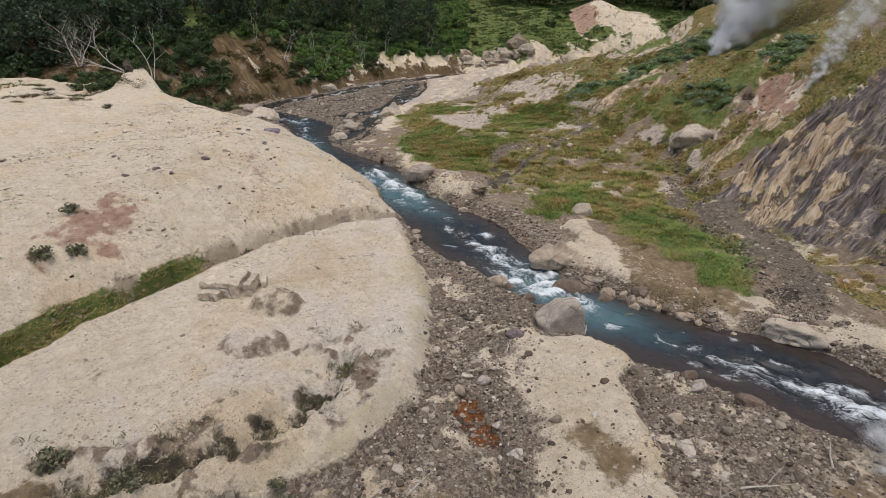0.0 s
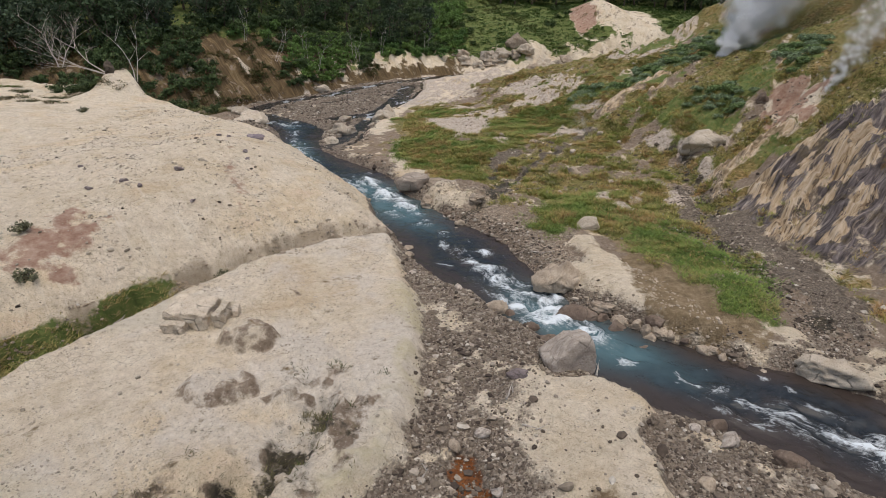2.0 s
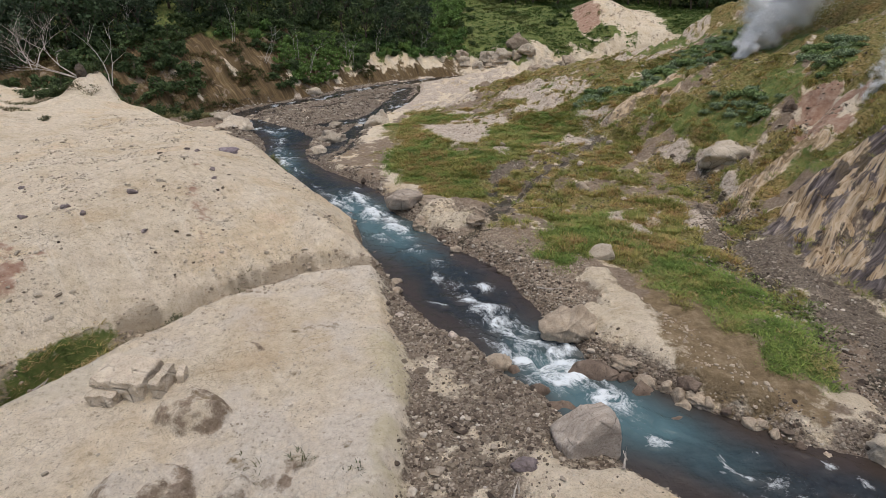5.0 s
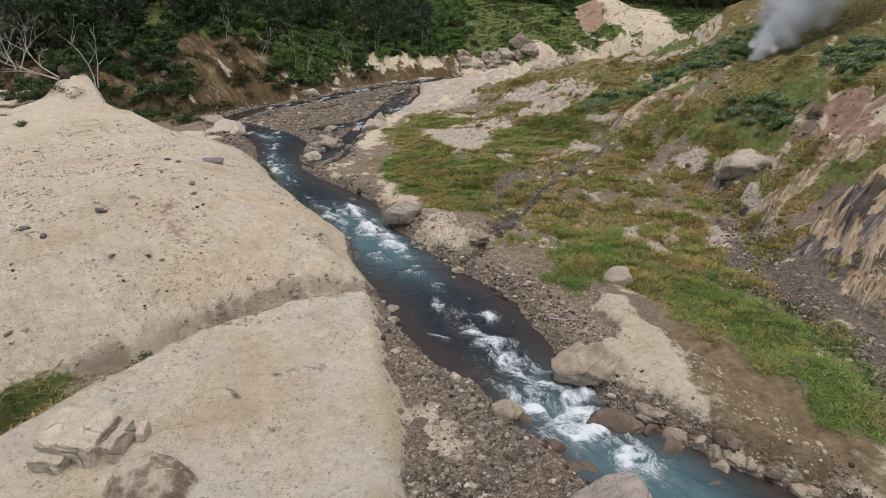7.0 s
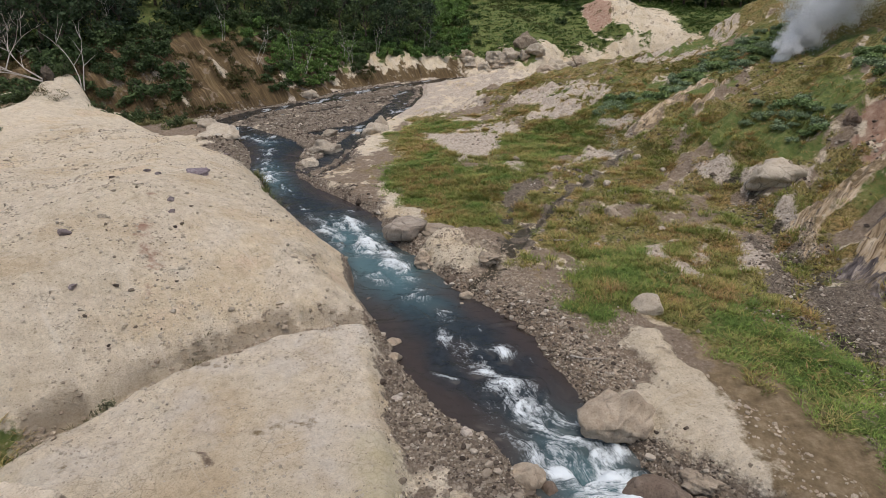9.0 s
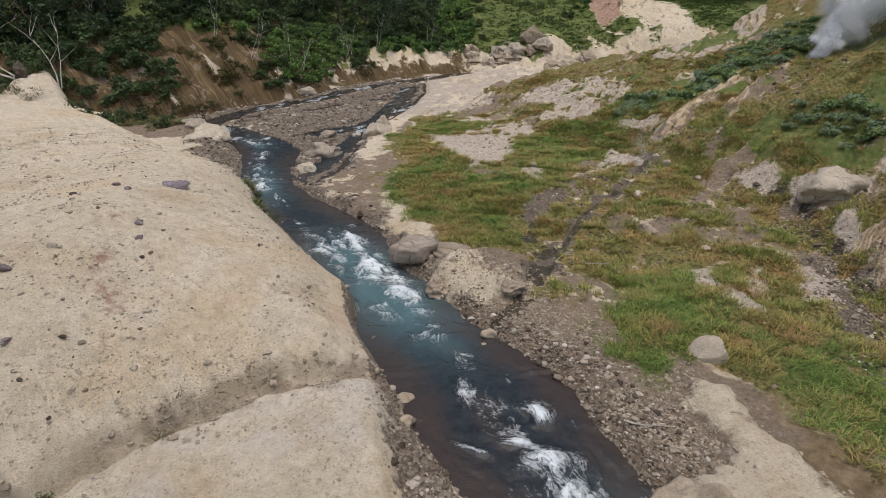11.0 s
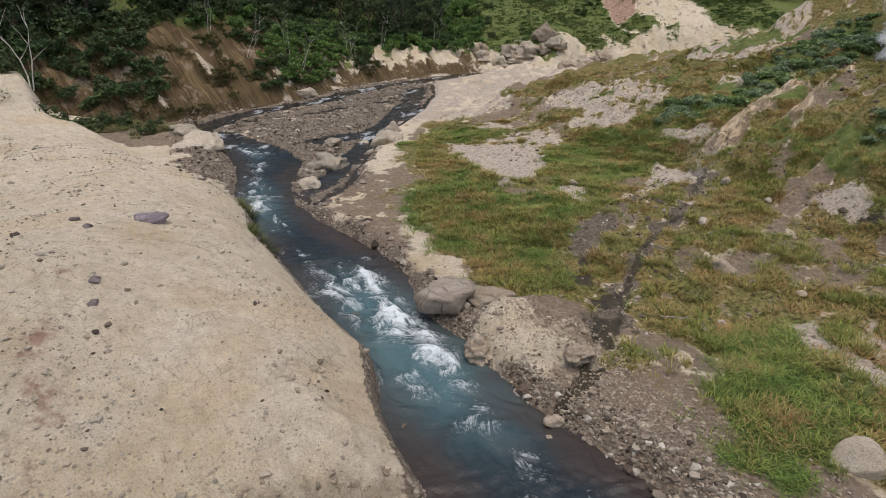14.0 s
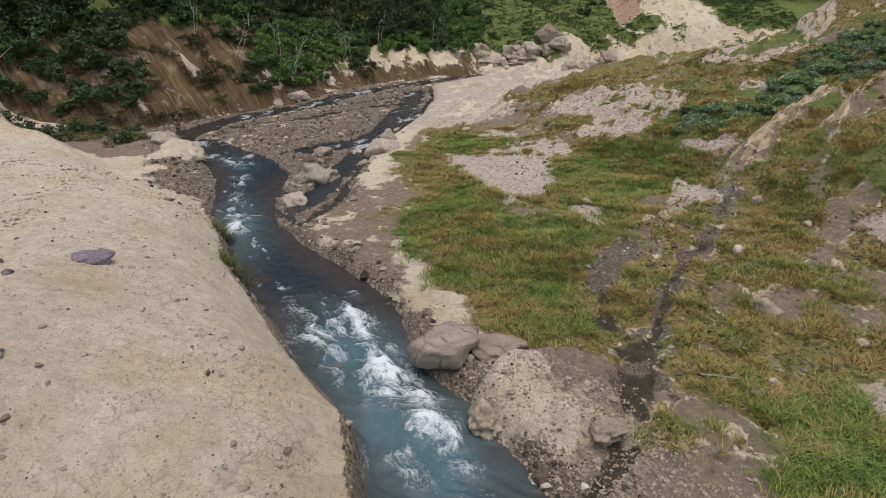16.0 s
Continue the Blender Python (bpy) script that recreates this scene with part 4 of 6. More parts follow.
def stone_material(name, tones, scale=2.2, streaky=False):
    mat, nt, bsdf = node_material(name, 0.88)
    co = nt.nodes.new("ShaderNodeTexCoord").outputs["Object"]
    rnd = nt.nodes.new("ShaderNodeObjectInfo").outputs["Random"]
    isl = nt.nodes.new("ShaderNodeNewGeometry").outputs["Random Per Island"]
    vec = co
    if streaky:
        mp = nt.nodes.new("ShaderNodeMapping")
        mp.inputs["Scale"].default_value, mp.inputs["Rotation"].default_value = (0.5, 3.0, 2.2), (0.3, 0.5, 0.4)
        nt.links.new(co, mp.inputs["Vector"])
        vec = mp.outputs["Vector"]
    a, b = noise_node(nt, scale, 7, 0.68, vec), noise_node(nt, scale * 7, 5, 0.7, co)
    col = ramp(nt, maths(nt, "ADD", maths(nt, "MULTIPLY", a.outputs["Fac"], 0.75), maths(nt, "MULTIPLY", b.outputs["Fac"], 0.25)), [(0.3, tones[0]), (0.5, tones[1]), (0.7, tones[2])])
    tone = maths(nt, "ADD", maths(nt, "MULTIPLY", maths(nt, "ADD", rnd, isl), 0.32), 0.66)
    col = mix(nt, 1.0, col, maths(nt, "MULTIPLY", tone, 1.0), "MULTIPLY")
    warped = mix(nt, 0.12, co, a.outputs["Color"])
    cracks = noise_node(nt, scale * 0.9, coords=warped, kind="ShaderNodeTexVoronoi")
    cracks.feature = "DISTANCE_TO_EDGE"
    line = maths(nt, "MULTIPLY", ramp(nt, cracks.outputs["Distance"], [(0.0, (1, 1, 1)), (0.05, (0, 0, 0))]), ramp(nt, a.outputs["Fac"], [(0.45, (0, 0, 0)), (0.6, (0.75, 0.75, 0.75))]))
    pits = noise_node(nt, 16.0, 6, 0.75, co)
    col = mix(nt, 0.75, col, ramp(nt, pits.outputs["Fac"], [(0.34, (0.4, 0.37, 0.34)), (0.46, (1, 1, 1)), (0.6, (1.05, 1.05, 1.05)), (0.7, (1.4, 1.38, 1.34))]), "MULTIPLY")
    col = mix(nt, line, col, (0.05, 0.038, 0.03))
    nt.links.new(col, bsdf.inputs["Base Color"])
    height = maths(nt, "SUBTRACT", maths(nt, "ADD", a.outputs["Fac"], maths(nt, "ADD", maths(nt, "MULTIPLY", b.outputs["Fac"], 0.45), maths(nt, "MULTIPLY", pits.outputs["Fac"], 0.35))), maths(nt, "MULTIPLY", line, 0.4))
    bump(nt, bsdf, height, 0.85, 0.13)
    return mat


def pebble_material():
    """Loose stones: each its own tone."""
    mat, nt, bsdf = node_material("mixed_pebbles", 0.9)
    isl = nt.nodes.new("ShaderNodeNewGeometry").outputs["Random Per Island"]
    rnd = nt.nodes.new("ShaderNodeObjectInfo").outputs["Random"]
    pos = nt.nodes.new("ShaderNodeNewGeometry").outputs["Position"]
    n = noise_node(nt, 9.0, 4, 0.6, pos)
    pick = maths(nt, "FRACT", maths(nt, "ADD", isl, rnd))
    col = ramp(nt, pick, [(0.0, (0.06, 0.045, 0.036)), (0.25, (0.15, 0.118, 0.09)), (0.5, (0.25, 0.205, 0.155)), (0.8, (0.38, 0.32, 0.25)), (0.93, (0.48, 0.42, 0.34)), (1.0, (0.68, 0.62, 0.53))])
    col = mix(nt, 0.6, col, ramp(nt, n.outputs["Fac"], [(0.3, (0.45, 0.43, 0.4)), (0.7, (1, 1, 1))]), "MULTIPLY")
    nt.links.new(col, bsdf.inputs["Base Color"])
    bump(nt, bsdf, n.outputs["Fac"], 0.5, 0.03)
    return mat


def leaf_material(name, attr="tint", rough=0.75):
    """Leaves and blades take their tint from the plant, with a little light passing through."""
    mat, nt, bsdf = node_material(name, rough)
    a = nt.nodes.new("ShaderNodeAttribute")
    a.attribute_name = attr
    isl = nt.nodes.new("ShaderNodeNewGeometry").outputs["Random Per Island"]
    tone = maths(nt, "ADD", maths(nt, "MULTIPLY", isl, 0.7), 0.65)
    col = mix(nt, 1.0, a.outputs["Color"], tone, "MULTIPLY")
    nt.links.new(col, bsdf.inputs["Base Color"])
    tr = nt.nodes.new("ShaderNodeBsdfTranslucent")
    nt.links.new(col, tr.inputs["Color"])
    ms = nt.nodes.new("ShaderNodeMixShader")
    ms.inputs[0].default_value = 0.25
    nt.links.new(bsdf.outputs[0], ms.inputs[1])
    nt.links.new(tr.outputs[0], ms.inputs[2])
    nt.links.new(ms.outputs[0], nt.nodes["Material Output"].inputs["Surface"])
    return mat


def bark_material(name, a, b):
    mat, nt, bsdf = node_material(name, 0.85)
    co = nt.nodes.new("ShaderNodeTexCoord").outputs["Object"]
    n = noise_node(nt, 5.0, 5, 0.7, co)
    nt.links.new(ramp(nt, n.outputs["Fac"], [(0.35, a), (0.65, b)]), bsdf.inputs["Base Color"])
    bump(nt, bsdf, n.outputs["Fac"], 0.5, 0.03)
    return mat


def steam_material():
    mat, nt, bsdf = node_material("steam", 1.0)
    bsdf.inputs["Base Color"].default_value = (0.96, 0.97, 0.98, 1)
    bsdf.inputs["Specular IOR Level"].default_value = 0.0
    tr = nt.nodes.new("ShaderNodeBsdfTranslucent")
    tr.inputs["Color"].default_value = (0.96, 0.97, 0.98, 1)
    ms = nt.nodes.new("ShaderNodeMixShader")
    ms.inputs[0].default_value = 0.5
    nt.links.new(bsdf.outputs[0], ms.inputs[1])
    nt.links.new(tr.outputs[0], ms.inputs[2])
    nt.links.new(ms.outputs[0], nt.nodes["Material Output"].inputs["Surface"])
    return mat


M_GROUND, M_WATER, M_PEBBLE = ground_material(), water_material(), pebble_material()
M_TAN = stone_material("tan_boulder", ((0.26, 0.195, 0.135), (0.44, 0.36, 0.27), (0.58, 0.50, 0.395)), 0.9)
M_GREY = stone_material("grey_boulder", ((0.26, 0.21, 0.17), (0.50, 0.43, 0.36), (0.66, 0.59, 0.51)), 1.3, True)
M_BROWN = stone_material("wet_brown_boulder", ((0.085, 0.06, 0.045), (0.185, 0.138, 0.104), (0.30, 0.24, 0.19)), 1.2)
M_CLAY = stone_material("clay_block", ((0.36, 0.295, 0.22), (0.53, 0.455, 0.355), (0.65, 0.58, 0.475)), 1.4)
M_HUMP = stone_material("crumbled_clay", ((0.17, 0.125, 0.09), (0.36, 0.29, 0.215), (0.52, 0.45, 0.355)), 1.8)
M_PALE = stone_material("pale_streaked_rock", ((0.26, 0.205, 0.16), (0.47, 0.395, 0.32), (0.63, 0.555, 0.465)), 1.0, True)
M_MAUVE = stone_material("mauve_boulder", ((0.14, 0.11, 0.11), (0.24, 0.195, 0.19), (0.34, 0.29, 0.28)), 1.5, True)
M_LILAC = stone_material("lilac_stone", ((0.13, 0.10, 0.115), (0.30, 0.25, 0.27), (0.50, 0.44, 0.45)), 3.2, True)
M_GRASS, M_LEAF = leaf_material("grass_blades"), leaf_material("leaves")
M_BIRCH = bark_material("pale_birch_bark", (0.30, 0.27, 0.23), (0.55, 0.52, 0.47))
M_BARK = bark_material("dark_bark", (0.05, 0.04, 0.03), (0.13, 0.105, 0.08))
M_DEAD = bark_material("bleached_wood", (0.30, 0.26, 0.22), (0.52, 0.47, 0.41))
M_STEAM = steam_material()


# ---- the ground: one sheet out to the hills ----
def ground_sheet():
    rows = [np.linspace(-60, 9, 24)[:-1], np.arange(9, 62, 0.135)]
    y, step = 62.0, 0.14
    far = []
    while y < 150:
        far.append(y)
        y += step
        step = min(step * 1.006, 0.5)
    rows += [np.array(far), np.arange(y, 215, 1.1), np.linspace(216, 900, 26)]
    yy = np.concatenate(rows)
    u = np.linspace(-1, 1, 620)
    u = 0.55 * u + 0.45 * u ** 3
    outer = np.array([1.25, 1.8, 3.0, 6.0])
    u = np.concatenate([-outer[::-1], u, outer])
    width = 0.72 * np.clip(yy + 12, 24, 400) + 12
    x = width[:, None] * u[None, :] - 2
    y = np.repeat(yy[:, None], len(u), 1)
    f = field(x.ravel(), y.ravel())
    verts = np.stack([x.ravel(), y.ravel(), f["z"]], 1)
    r, c = len(yy), len(u)
    i = (np.arange(r - 1)[:, None] * c + np.arange(c - 1)[None, :]).ravel()
    faces = np.stack([i, i + 1, i + c + 1, i + c], 1)
    zero = np.zeros(len(verts))
    attrs = {"cover_a": np.stack([f[k] for k in ("gravel", "green", "olive", "ochre")], 1),
             "cover_b": np.stack([f[k] for k in ("red", "rust", "dark", "mauve")], 1),
             "fall_line": np.stack([f["across"], f["along"], zero, zero + 1], 1), "cover_c": np.stack([f["pink"], f["damp_shade"], f["soil"], f["sulphur"]], 1),
             "cover_d": np.stack([f["rope"], f["ash"], f["scree"], f["chalk"]], 1)}
    me = quick_mesh("ground", verts, faces, attrs, True)
    return thing("ground", me, M_GROUND, "pale clay hills, gravel bars and grassy slopes of a river valley", "ground", kind="structure")


GROUND = ground_sheet()

# ---- the river ----
# rapids: place, reach along the flow, reach across, strength
RAPIDS = [(4.4, 30.9, 1.6, 1, 0.95), (5.4, 28.9, 1.5, 1, 1.35), (6.9, 26.6, 1.2, 0.6, 0.9), (2.9, 33.2, 1.2, 0.9, 0.35), (11.9, 21.4, 0.9, 0.7, 0.75), (13.2, 20.8, 0.5, 0.3, 0.7), (14.6, 19.4, 1.4, 0.8, 0.7), (16.2, 18.2, 1.3, 0.8, 0.8), (-2.4, 45.2, 1.5, 0.6, 0.75), (-3.7, 43.4, 1.2, 0.5, 0.4), (-4.6, 47.9, 1.4, 0.9, 1), (-6.9, 50.2, 1.5, 0.9, 0.85), (-5.4, 51.2, 1, 0.6, 0.55), (-8.4, 53, 0.8, 0.9, 0.45)]
RAPIDS += [(-1.2, 41.6, 0.9, 0.6, 0.6), (0.3, 39.3, 0.6, 0.5, 0.65), (0.4, 37.2, 0.5, 0.4, 0.6), (1.5, 35.7, 0.7, 0.5, 0.75), (2.9, 36, 0.5, 0.4, 0.6), (2.2, 34.6, 0.7, 0.5, 0.55), (-8.2, 49.6, 0.8, 0.6, 0.5), (-6.3, 52.8, 0.7, 0.6, 0.5), (-14.7, 62.3, 1.4, 0.8, 0.85), (-16, 66, 1.9, 0.7, 0.65), (-17.2, 71.5, 1.6, 0.8, 0.5), (-19.8, 77.6, 2, 0.8, 0.8), (-24.5, 83, 1.6, 0.6, 0.5), (-3.6, 43.2, 1.2, 0.5, 0.3)]
MILKY = [(6.6, 26.4, 2.8, 1.2, 0.75), (8.6, 24.9, 1.9, 0.9, 0.45), (5.2, 29, 2.2, 1.3, 0.7), (-3.6, 45.6, 3.8, 1.5, 0.9), (-6, 49.4, 3, 1.4, 0.55), (-14, 60.4, 2.6, 1.2, 0.6), (-15.4, 65, 3, 1, 0.5),
         (-1.6, 43, 2.6, 1.2, 0.5), (-18.6, 76, 3, 1, 0.4)]


def flow_fields(x, y, across):
    """across: distance to the bank inside the water."""
    dx = np.interp(y + 0.4, RIVER_Y, RIVER_X) - np.interp(y - 0.4, RIVER_Y, RIVER_X)
    length = np.hypot(dx, 0.8)
    tx, ty = dx / length, 0.8 / length
    n = x * ty - y * tx * 0.35
    foam, milky = np.zeros(x.shape), np.zeros(x.shape)
    for out, spots in ((foam, RAPIDS), (milky, MILKY)):
        for sx, sy, la, lc, k in spots:
            a, b = (x - sx) * tx + (y - sy) * ty, (x - sx) * ty - (y - sy) * tx
            out += k * np.exp(-(a / la / 1.3) ** 2 - (b / lc / 1.35) ** 2)
    bend = fbm(x * 0.6, y * 0.6, 3)
    s_along, s_across = x * tx + y * ty, x * ty - y * tx
    strands = fbm(s_across * 1.9 + 1.2 * bend, s_along * 0.55 + 0.6 * bend, 4)
    curls = fbm(x * 1.6 + 1.5 * bend, y * 1.6, 4)
    torn = 0.55 * strands + 0.5 * curls
    web = 1 - np.minimum(np.abs(fbm(s_across * 0.9 + 0.8 * bend, s_along * 0.3 + 0.5 * bend, 4)) * 2.6, 1)
    body = np.clip(foam * (0.36 + 0.4 * web) + torn * 0.6 * np.minimum(foam * 1.8, 1), 0, 1.1)
    flecks = smooth(0.4, 0.85, strands + 0.4 * curls) * 0.5 * smooth(0.15, 0.6, across) * smooth(-0.2, 0.4, bend + 0.15)
    white = np.clip(np.maximum(body, flecks), 0, 1)
    shallow = np.clip(smooth(1.7, 0.0, across + 0.5 * bend) + 0.5 * smooth(0.1, 0.6, bend) * smooth(0.2, 0.5, foam + 0.2), 0, 1)
    waves = 0.05 * strands + 0.035 * curls + np.minimum(foam, 1.2) * (0.12 * curls + 0.09 * strands + 0.06)
    return white, np.clip(milky * (0.85 + 0.4 * bend), 0, 0.9), shallow, waves, s_across + 0.35 * bend, s_along


def river_surface():
    yy = np.arange(4.5, 78.01, 0.11)
    lx = np.interp(yy, [p[1] for p in BANK_L], [p[0] for p in BANK_L]) - 1.1
    rx = np.interp(yy, [p[1] for p in BANK_R], [p[0] for p in BANK_R]) + 1.1
    lx, rx = np.where(yy < 24, lx - 1.0, lx), np.where(yy < 24, rx + 1.0, rx)
    u = np.linspace(0, 1, 76)
    x = lx[:, None] + (rx - lx)[:, None] * u[None, :]
    y = np.repeat(yy[:, None], len(u), 1)
    blocks = [(x, y)]
    gx, gy = np.meshgrid(np.arange(-31, 8, 0.3), np.arange(78.0, 134, 0.3))
    blocks.append((gx, gy))
    sx = np.arange(0, 3.01, 0.25)
    sy = np.arange(61.5, 78.01, 0.25)
    side_l = np.interp(sy, [p[1] for p in BANK_R], [p[0] for p in BANK_R]) + 1.1
    blocks.append((side_l[:, None] + (np.maximum(-8.4 - side_l, 0.5))[:, None] * (sx / 3)[None, :], np.repeat(sy[:, None], len(sx), 1)))
    verts, faces, attr, lines, start = [], [], [], [], 0
    for bx, by in blocks:
        px, py = bx.ravel(), by.ravel()
        d = np.minimum(area_distance(px, py, RIVER), area_distance(px, py, FLOOD))
        white, milky, shallow, waves, sa, sl = flow_fields(px, py, -d)
        if by is gy:
            streaks = fbm(px * 0.9 - py * 0.3, py * 0.35 + px * 0.3, 4)
            white = np.maximum(white, 0.5 * smooth(0.3, 0.8, streaks))
            shallow = np.maximum(shallow, 0.3)
        z = SLOPE * np.clip(py, -40, 160) + WATER + waves
        r, c = bx.shape
        i = (np.arange(r - 1)[:, None] * c + np.arange(c - 1)[None, :]).ravel()
        q = np.stack([i, i + 1, i + c + 1, i + c], 1)
        q = q[(d[q] < 1.2).any(1)]
        verts.append(np.stack([px, py, z], 1))
        attr.append(np.stack([white, milky, shallow, np.ones(len(px))], 1))
        lines.append(np.stack([sa, sl, 0 * sa, 0 * sa + 1], 1))
        faces.append(q + start)
        start += len(px)
    me = quick_mesh("river", np.concatenate(verts), np.concatenate(faces), {"flow": np.concatenate(attr), "stream_line": np.concatenate(lines)}, True)
    return thing("river", me, M_WATER, "fast teal mountain river with white rapids", "river", kind="structure")


river_surface()


# ---- boulders ----
def rock_mesh(name, seed, size, cuts=7, rough=0.16, detail=4, flat=0.35):
    """A boulder of the given length, width and height: a lump with broken faces and a worn surface."""
    r = random.Random(seed)
    bm = bmesh.new()
    bmesh.ops.create_icosphere(bm, subdivisions=detail, radius=1.0)
    planes = []
    for _ in range(cuts):
        n = Vector((r.gauss(0, 1), r.gauss(0, 1), r.gauss(0.15, 0.8))).normalized()
        planes.append((n, r.uniform(0.45, 0.8)))
    off = Vector((r.uniform(-40, 40), r.uniform(-40, 40), r.uniform(-40, 40)))
    for v in bm.verts:
        p = v.co.copy()
        for n, d in planes:
            over = p.dot(n) - d
            if over > 0:
                p -= n * over * 0.96
        p += v.co.normalized() * (rough * noise.fractal(p * 1.5 + off, 0.9, 2.1, 3) + 0.45 * rough * noise.fractal(p * 5 + off, 0.8, 2.1, 4))
        if p.z < -flat:
            p.z = -flat + (p.z + flat) * 0.25
        v.co = p
    lo = [min(v.co[i] for v in bm.verts) for i in range(3)]
    hi = [max(v.co[i] for v in bm.verts) for i in range(3)]
    for v in bm.verts:
        v.co = Vector(((v.co.x - (lo[0] + hi[0]) / 2) / (hi[0] - lo[0]) * size[0], (v.co.y - (lo[1] + hi[1]) / 2) / (hi[1] - lo[1]) * size[1], (v.co.z - lo[2]) / (hi[2] - lo[2]) * size[2]))
    me = bpy.data.meshes.new(name)
    bm.to_mesh(me)
    bm.free()
    for p in me.polygons:
        p.use_smooth = True
    return me


def boulder(x, y, size, turn, material, label, seed, sink=0.25, group="boulders along the river", name="boulder", cuts=7, rough=0.16, tilt=0.0, detail=4):
    ob = thing(name, rock_mesh(name, seed, size, cuts, rough, detail), material, label, "boulder", group)
    z = max(ground_z(x, y)[0], SLOPE * y + WATER - 0.3)
    ob.matrix_world = pose(x, y, z - sink * size[2], tilt, 0, turn)
    return ob


# x, y, length, width, height, turn
for k, (x, y, a, b, c, turn) in enumerate([(5.5, 23.9, 2.3, 1.9, 1.9, 20), (-1.9, 48.3, 3.2, 2.5, 1.4, 25)]):
    boulder(x, y, (a, b, c), turn, M_GREY if k == 0 else M_PALE, "large grey streaked boulder at the river's edge", 21 + k, 0.22, cuts=6 if k == 0 else 14, rough=0.1)
for k, (x, y, a, b, c, turn) in enumerate([(2.9, 28.8, 1.45, 1.25, 1.1, 10), (6.6, 31.2, 2.9, 2.5, 1.7, 40), (11.7, 50.8, 1.15, 1.0, 1.1, 0), (9.9, 26.6, 1.1, 0.9, 0.8, 60),
                                           (-0.2, 48.6, 2.8, 2.2, 0.8, -20)]):
    boulder(x, y, (a, b, c), turn, M_TAN, "tan weathered boulder on the gravel bank", 41 + k, 0.36, rough=0.2, cuts=15)
for k, (x, y, a, b, c, turn) in enumerate([(-0.5, 44.9, 1.9, 1.5, 1.2, -35), (2.9, 43.6, 1.6, 1.2, 0.7, 30), (8.3, 28.3, 1.5, 0.9, 0.6, -35), (10.4, 26.3, 1.3, 0.8, 0.6, -30), (12.0, 25.0, 1.1, 0.6, 0.45, -20)]):
    boulder(x, y, (a, b, c), turn, M_TAN, "broad pale rock outcrop on the river bank", 33 + k, 0.42, cuts=18, rough=0.3, name="rock_outcrop", group="rock outcrops", detail=5)
for k, (x, y, a, b, c, turn) in enumerate([(7.0, 28.3, 2.4, 1.2, 1.1, -22), (8.6, 27.1, 1.2, 0.9, 0.9, 10), (4.5, 27.1, 0.9, 0.7, 0.6, 20), (5.3, 26.1, 1.6, 0.9, 0.55, -10), (3.6, 28.5, 0.7, 0.6, 0.6, 0), (9.3, 25.5, 0.75, 0.6, 0.5, 30),
                                           (10.1, 20.0, 0.95, 0.7, 0.6, 30), (11.6, 18.0, 1.1, 0.8, 0.5, 0), (-5.2, 49.6, 0.9, 0.7, 0.5, 20), (-5.9, 51.5, 0.8, 0.6, 0.5, 50), (-4.3, 50.5, 0.6, 0.5, 0.4, 0), (-7.5, 52.7, 0.7, 0.6, 0.45, 10), (-6.2, 48.3, 0.7, 0.5, 0.45, 40)]):
    boulder(x, y, (a, b, c), turn, M_BROWN, "dark wet brown boulder in the river's edge", 61 + k, 0.35, rough=0.12, detail=3)
for k, (x, y, a, b, c, turn) in enumerate([(8.05, 27.9, 0.7, 0.5, 0.5, 20), (8.8, 27.5, 0.9, 0.6, 0.6, -15), (9.5, 27.1, 0.55, 0.45, 0.45, 40), (10.2, 26.75, 0.95, 0.7, 0.6, -25), (9.85, 26.2, 0.7, 0.6, 0.5, 0), (10.7, 26.0, 0.6, 0.45, 0.4, 70),
                                           (11.2, 25.55, 0.5, 0.4, 0.35, 10), (11.8, 25.0, 0.65, 0.45, 0.4, -40), (12.4, 24.5, 0.5, 0.4, 0.35, 30), (13.0, 23.95, 0.55, 0.4, 0.35, 0), (13.7, 23.5, 0.45, 0.4, 0.3, 55), (-2.0, 36.8, 0.95, 0.5, 0.35, 10), (0.75, 42.6, 0.6, 0.5, 0.4, 30), (1.55, 41.1, 0.8, 0.6, 0.5, 0)]):
    boulder(x, y, (a, b, c), turn, M_TAN if k % 3 else M_BROWN, "small tan boulder at the foot of the river shelf", 210 + k, 0.2, rough=0.2, cuts=12, detail=3)
for k, (x, y, a, b, c, turn) in enumerate([(16.2, 23.1, 3.0, 1.7, 1.1, -30), (-11.3, 72.0, 3.8, 3.0, 1.7, 30), (-12.4, 78.6, 2.4, 1.5, 1.1, 0), (-7.0, 78.2, 3.2, 2.6, 1.8, 70), (-6.6, 82, 2.0, 1.6, 1.9, 10), (-23.6, 75.4, 4.8, 6.0, 2.0, 20),
                                           (-26.2, 79.2, 3.8, 3.0, 1.6, 0), (-24.0, 79.4, 1.6, 1.2, 0.9, 0), (-12.0, 67.0, 2.0, 2.4, 0.8, 0), (-20.6, 106.0, 3.4, 2.0, 1.3, 10), (-9.6, 80.2, 1.2, 1.0, 0.8, 0), (-8.4, 76.2, 1.5, 1.0, 0.8, 0)]):
    boulder(x, y, (a, b, c), turn, M_CLAY, "pale clay-crusted boulder beside the river", 81 + k, 0.38, cuts=14, rough=0.27)
for k, (x, y, a, b, c) in enumerate([(-14.7, 62.4, 0.8, 0.6, 0.55), (-13.5, 64.6, 0.6, 0.5, 0.4), (-3.6, 41.0, 0.5, 0.4, 0.3)]):
    boulder(x, y, (a, b, c), 20 * k, M_BROWN, "small dark boulder in white water", 101 + k, 0.2, detail=3)

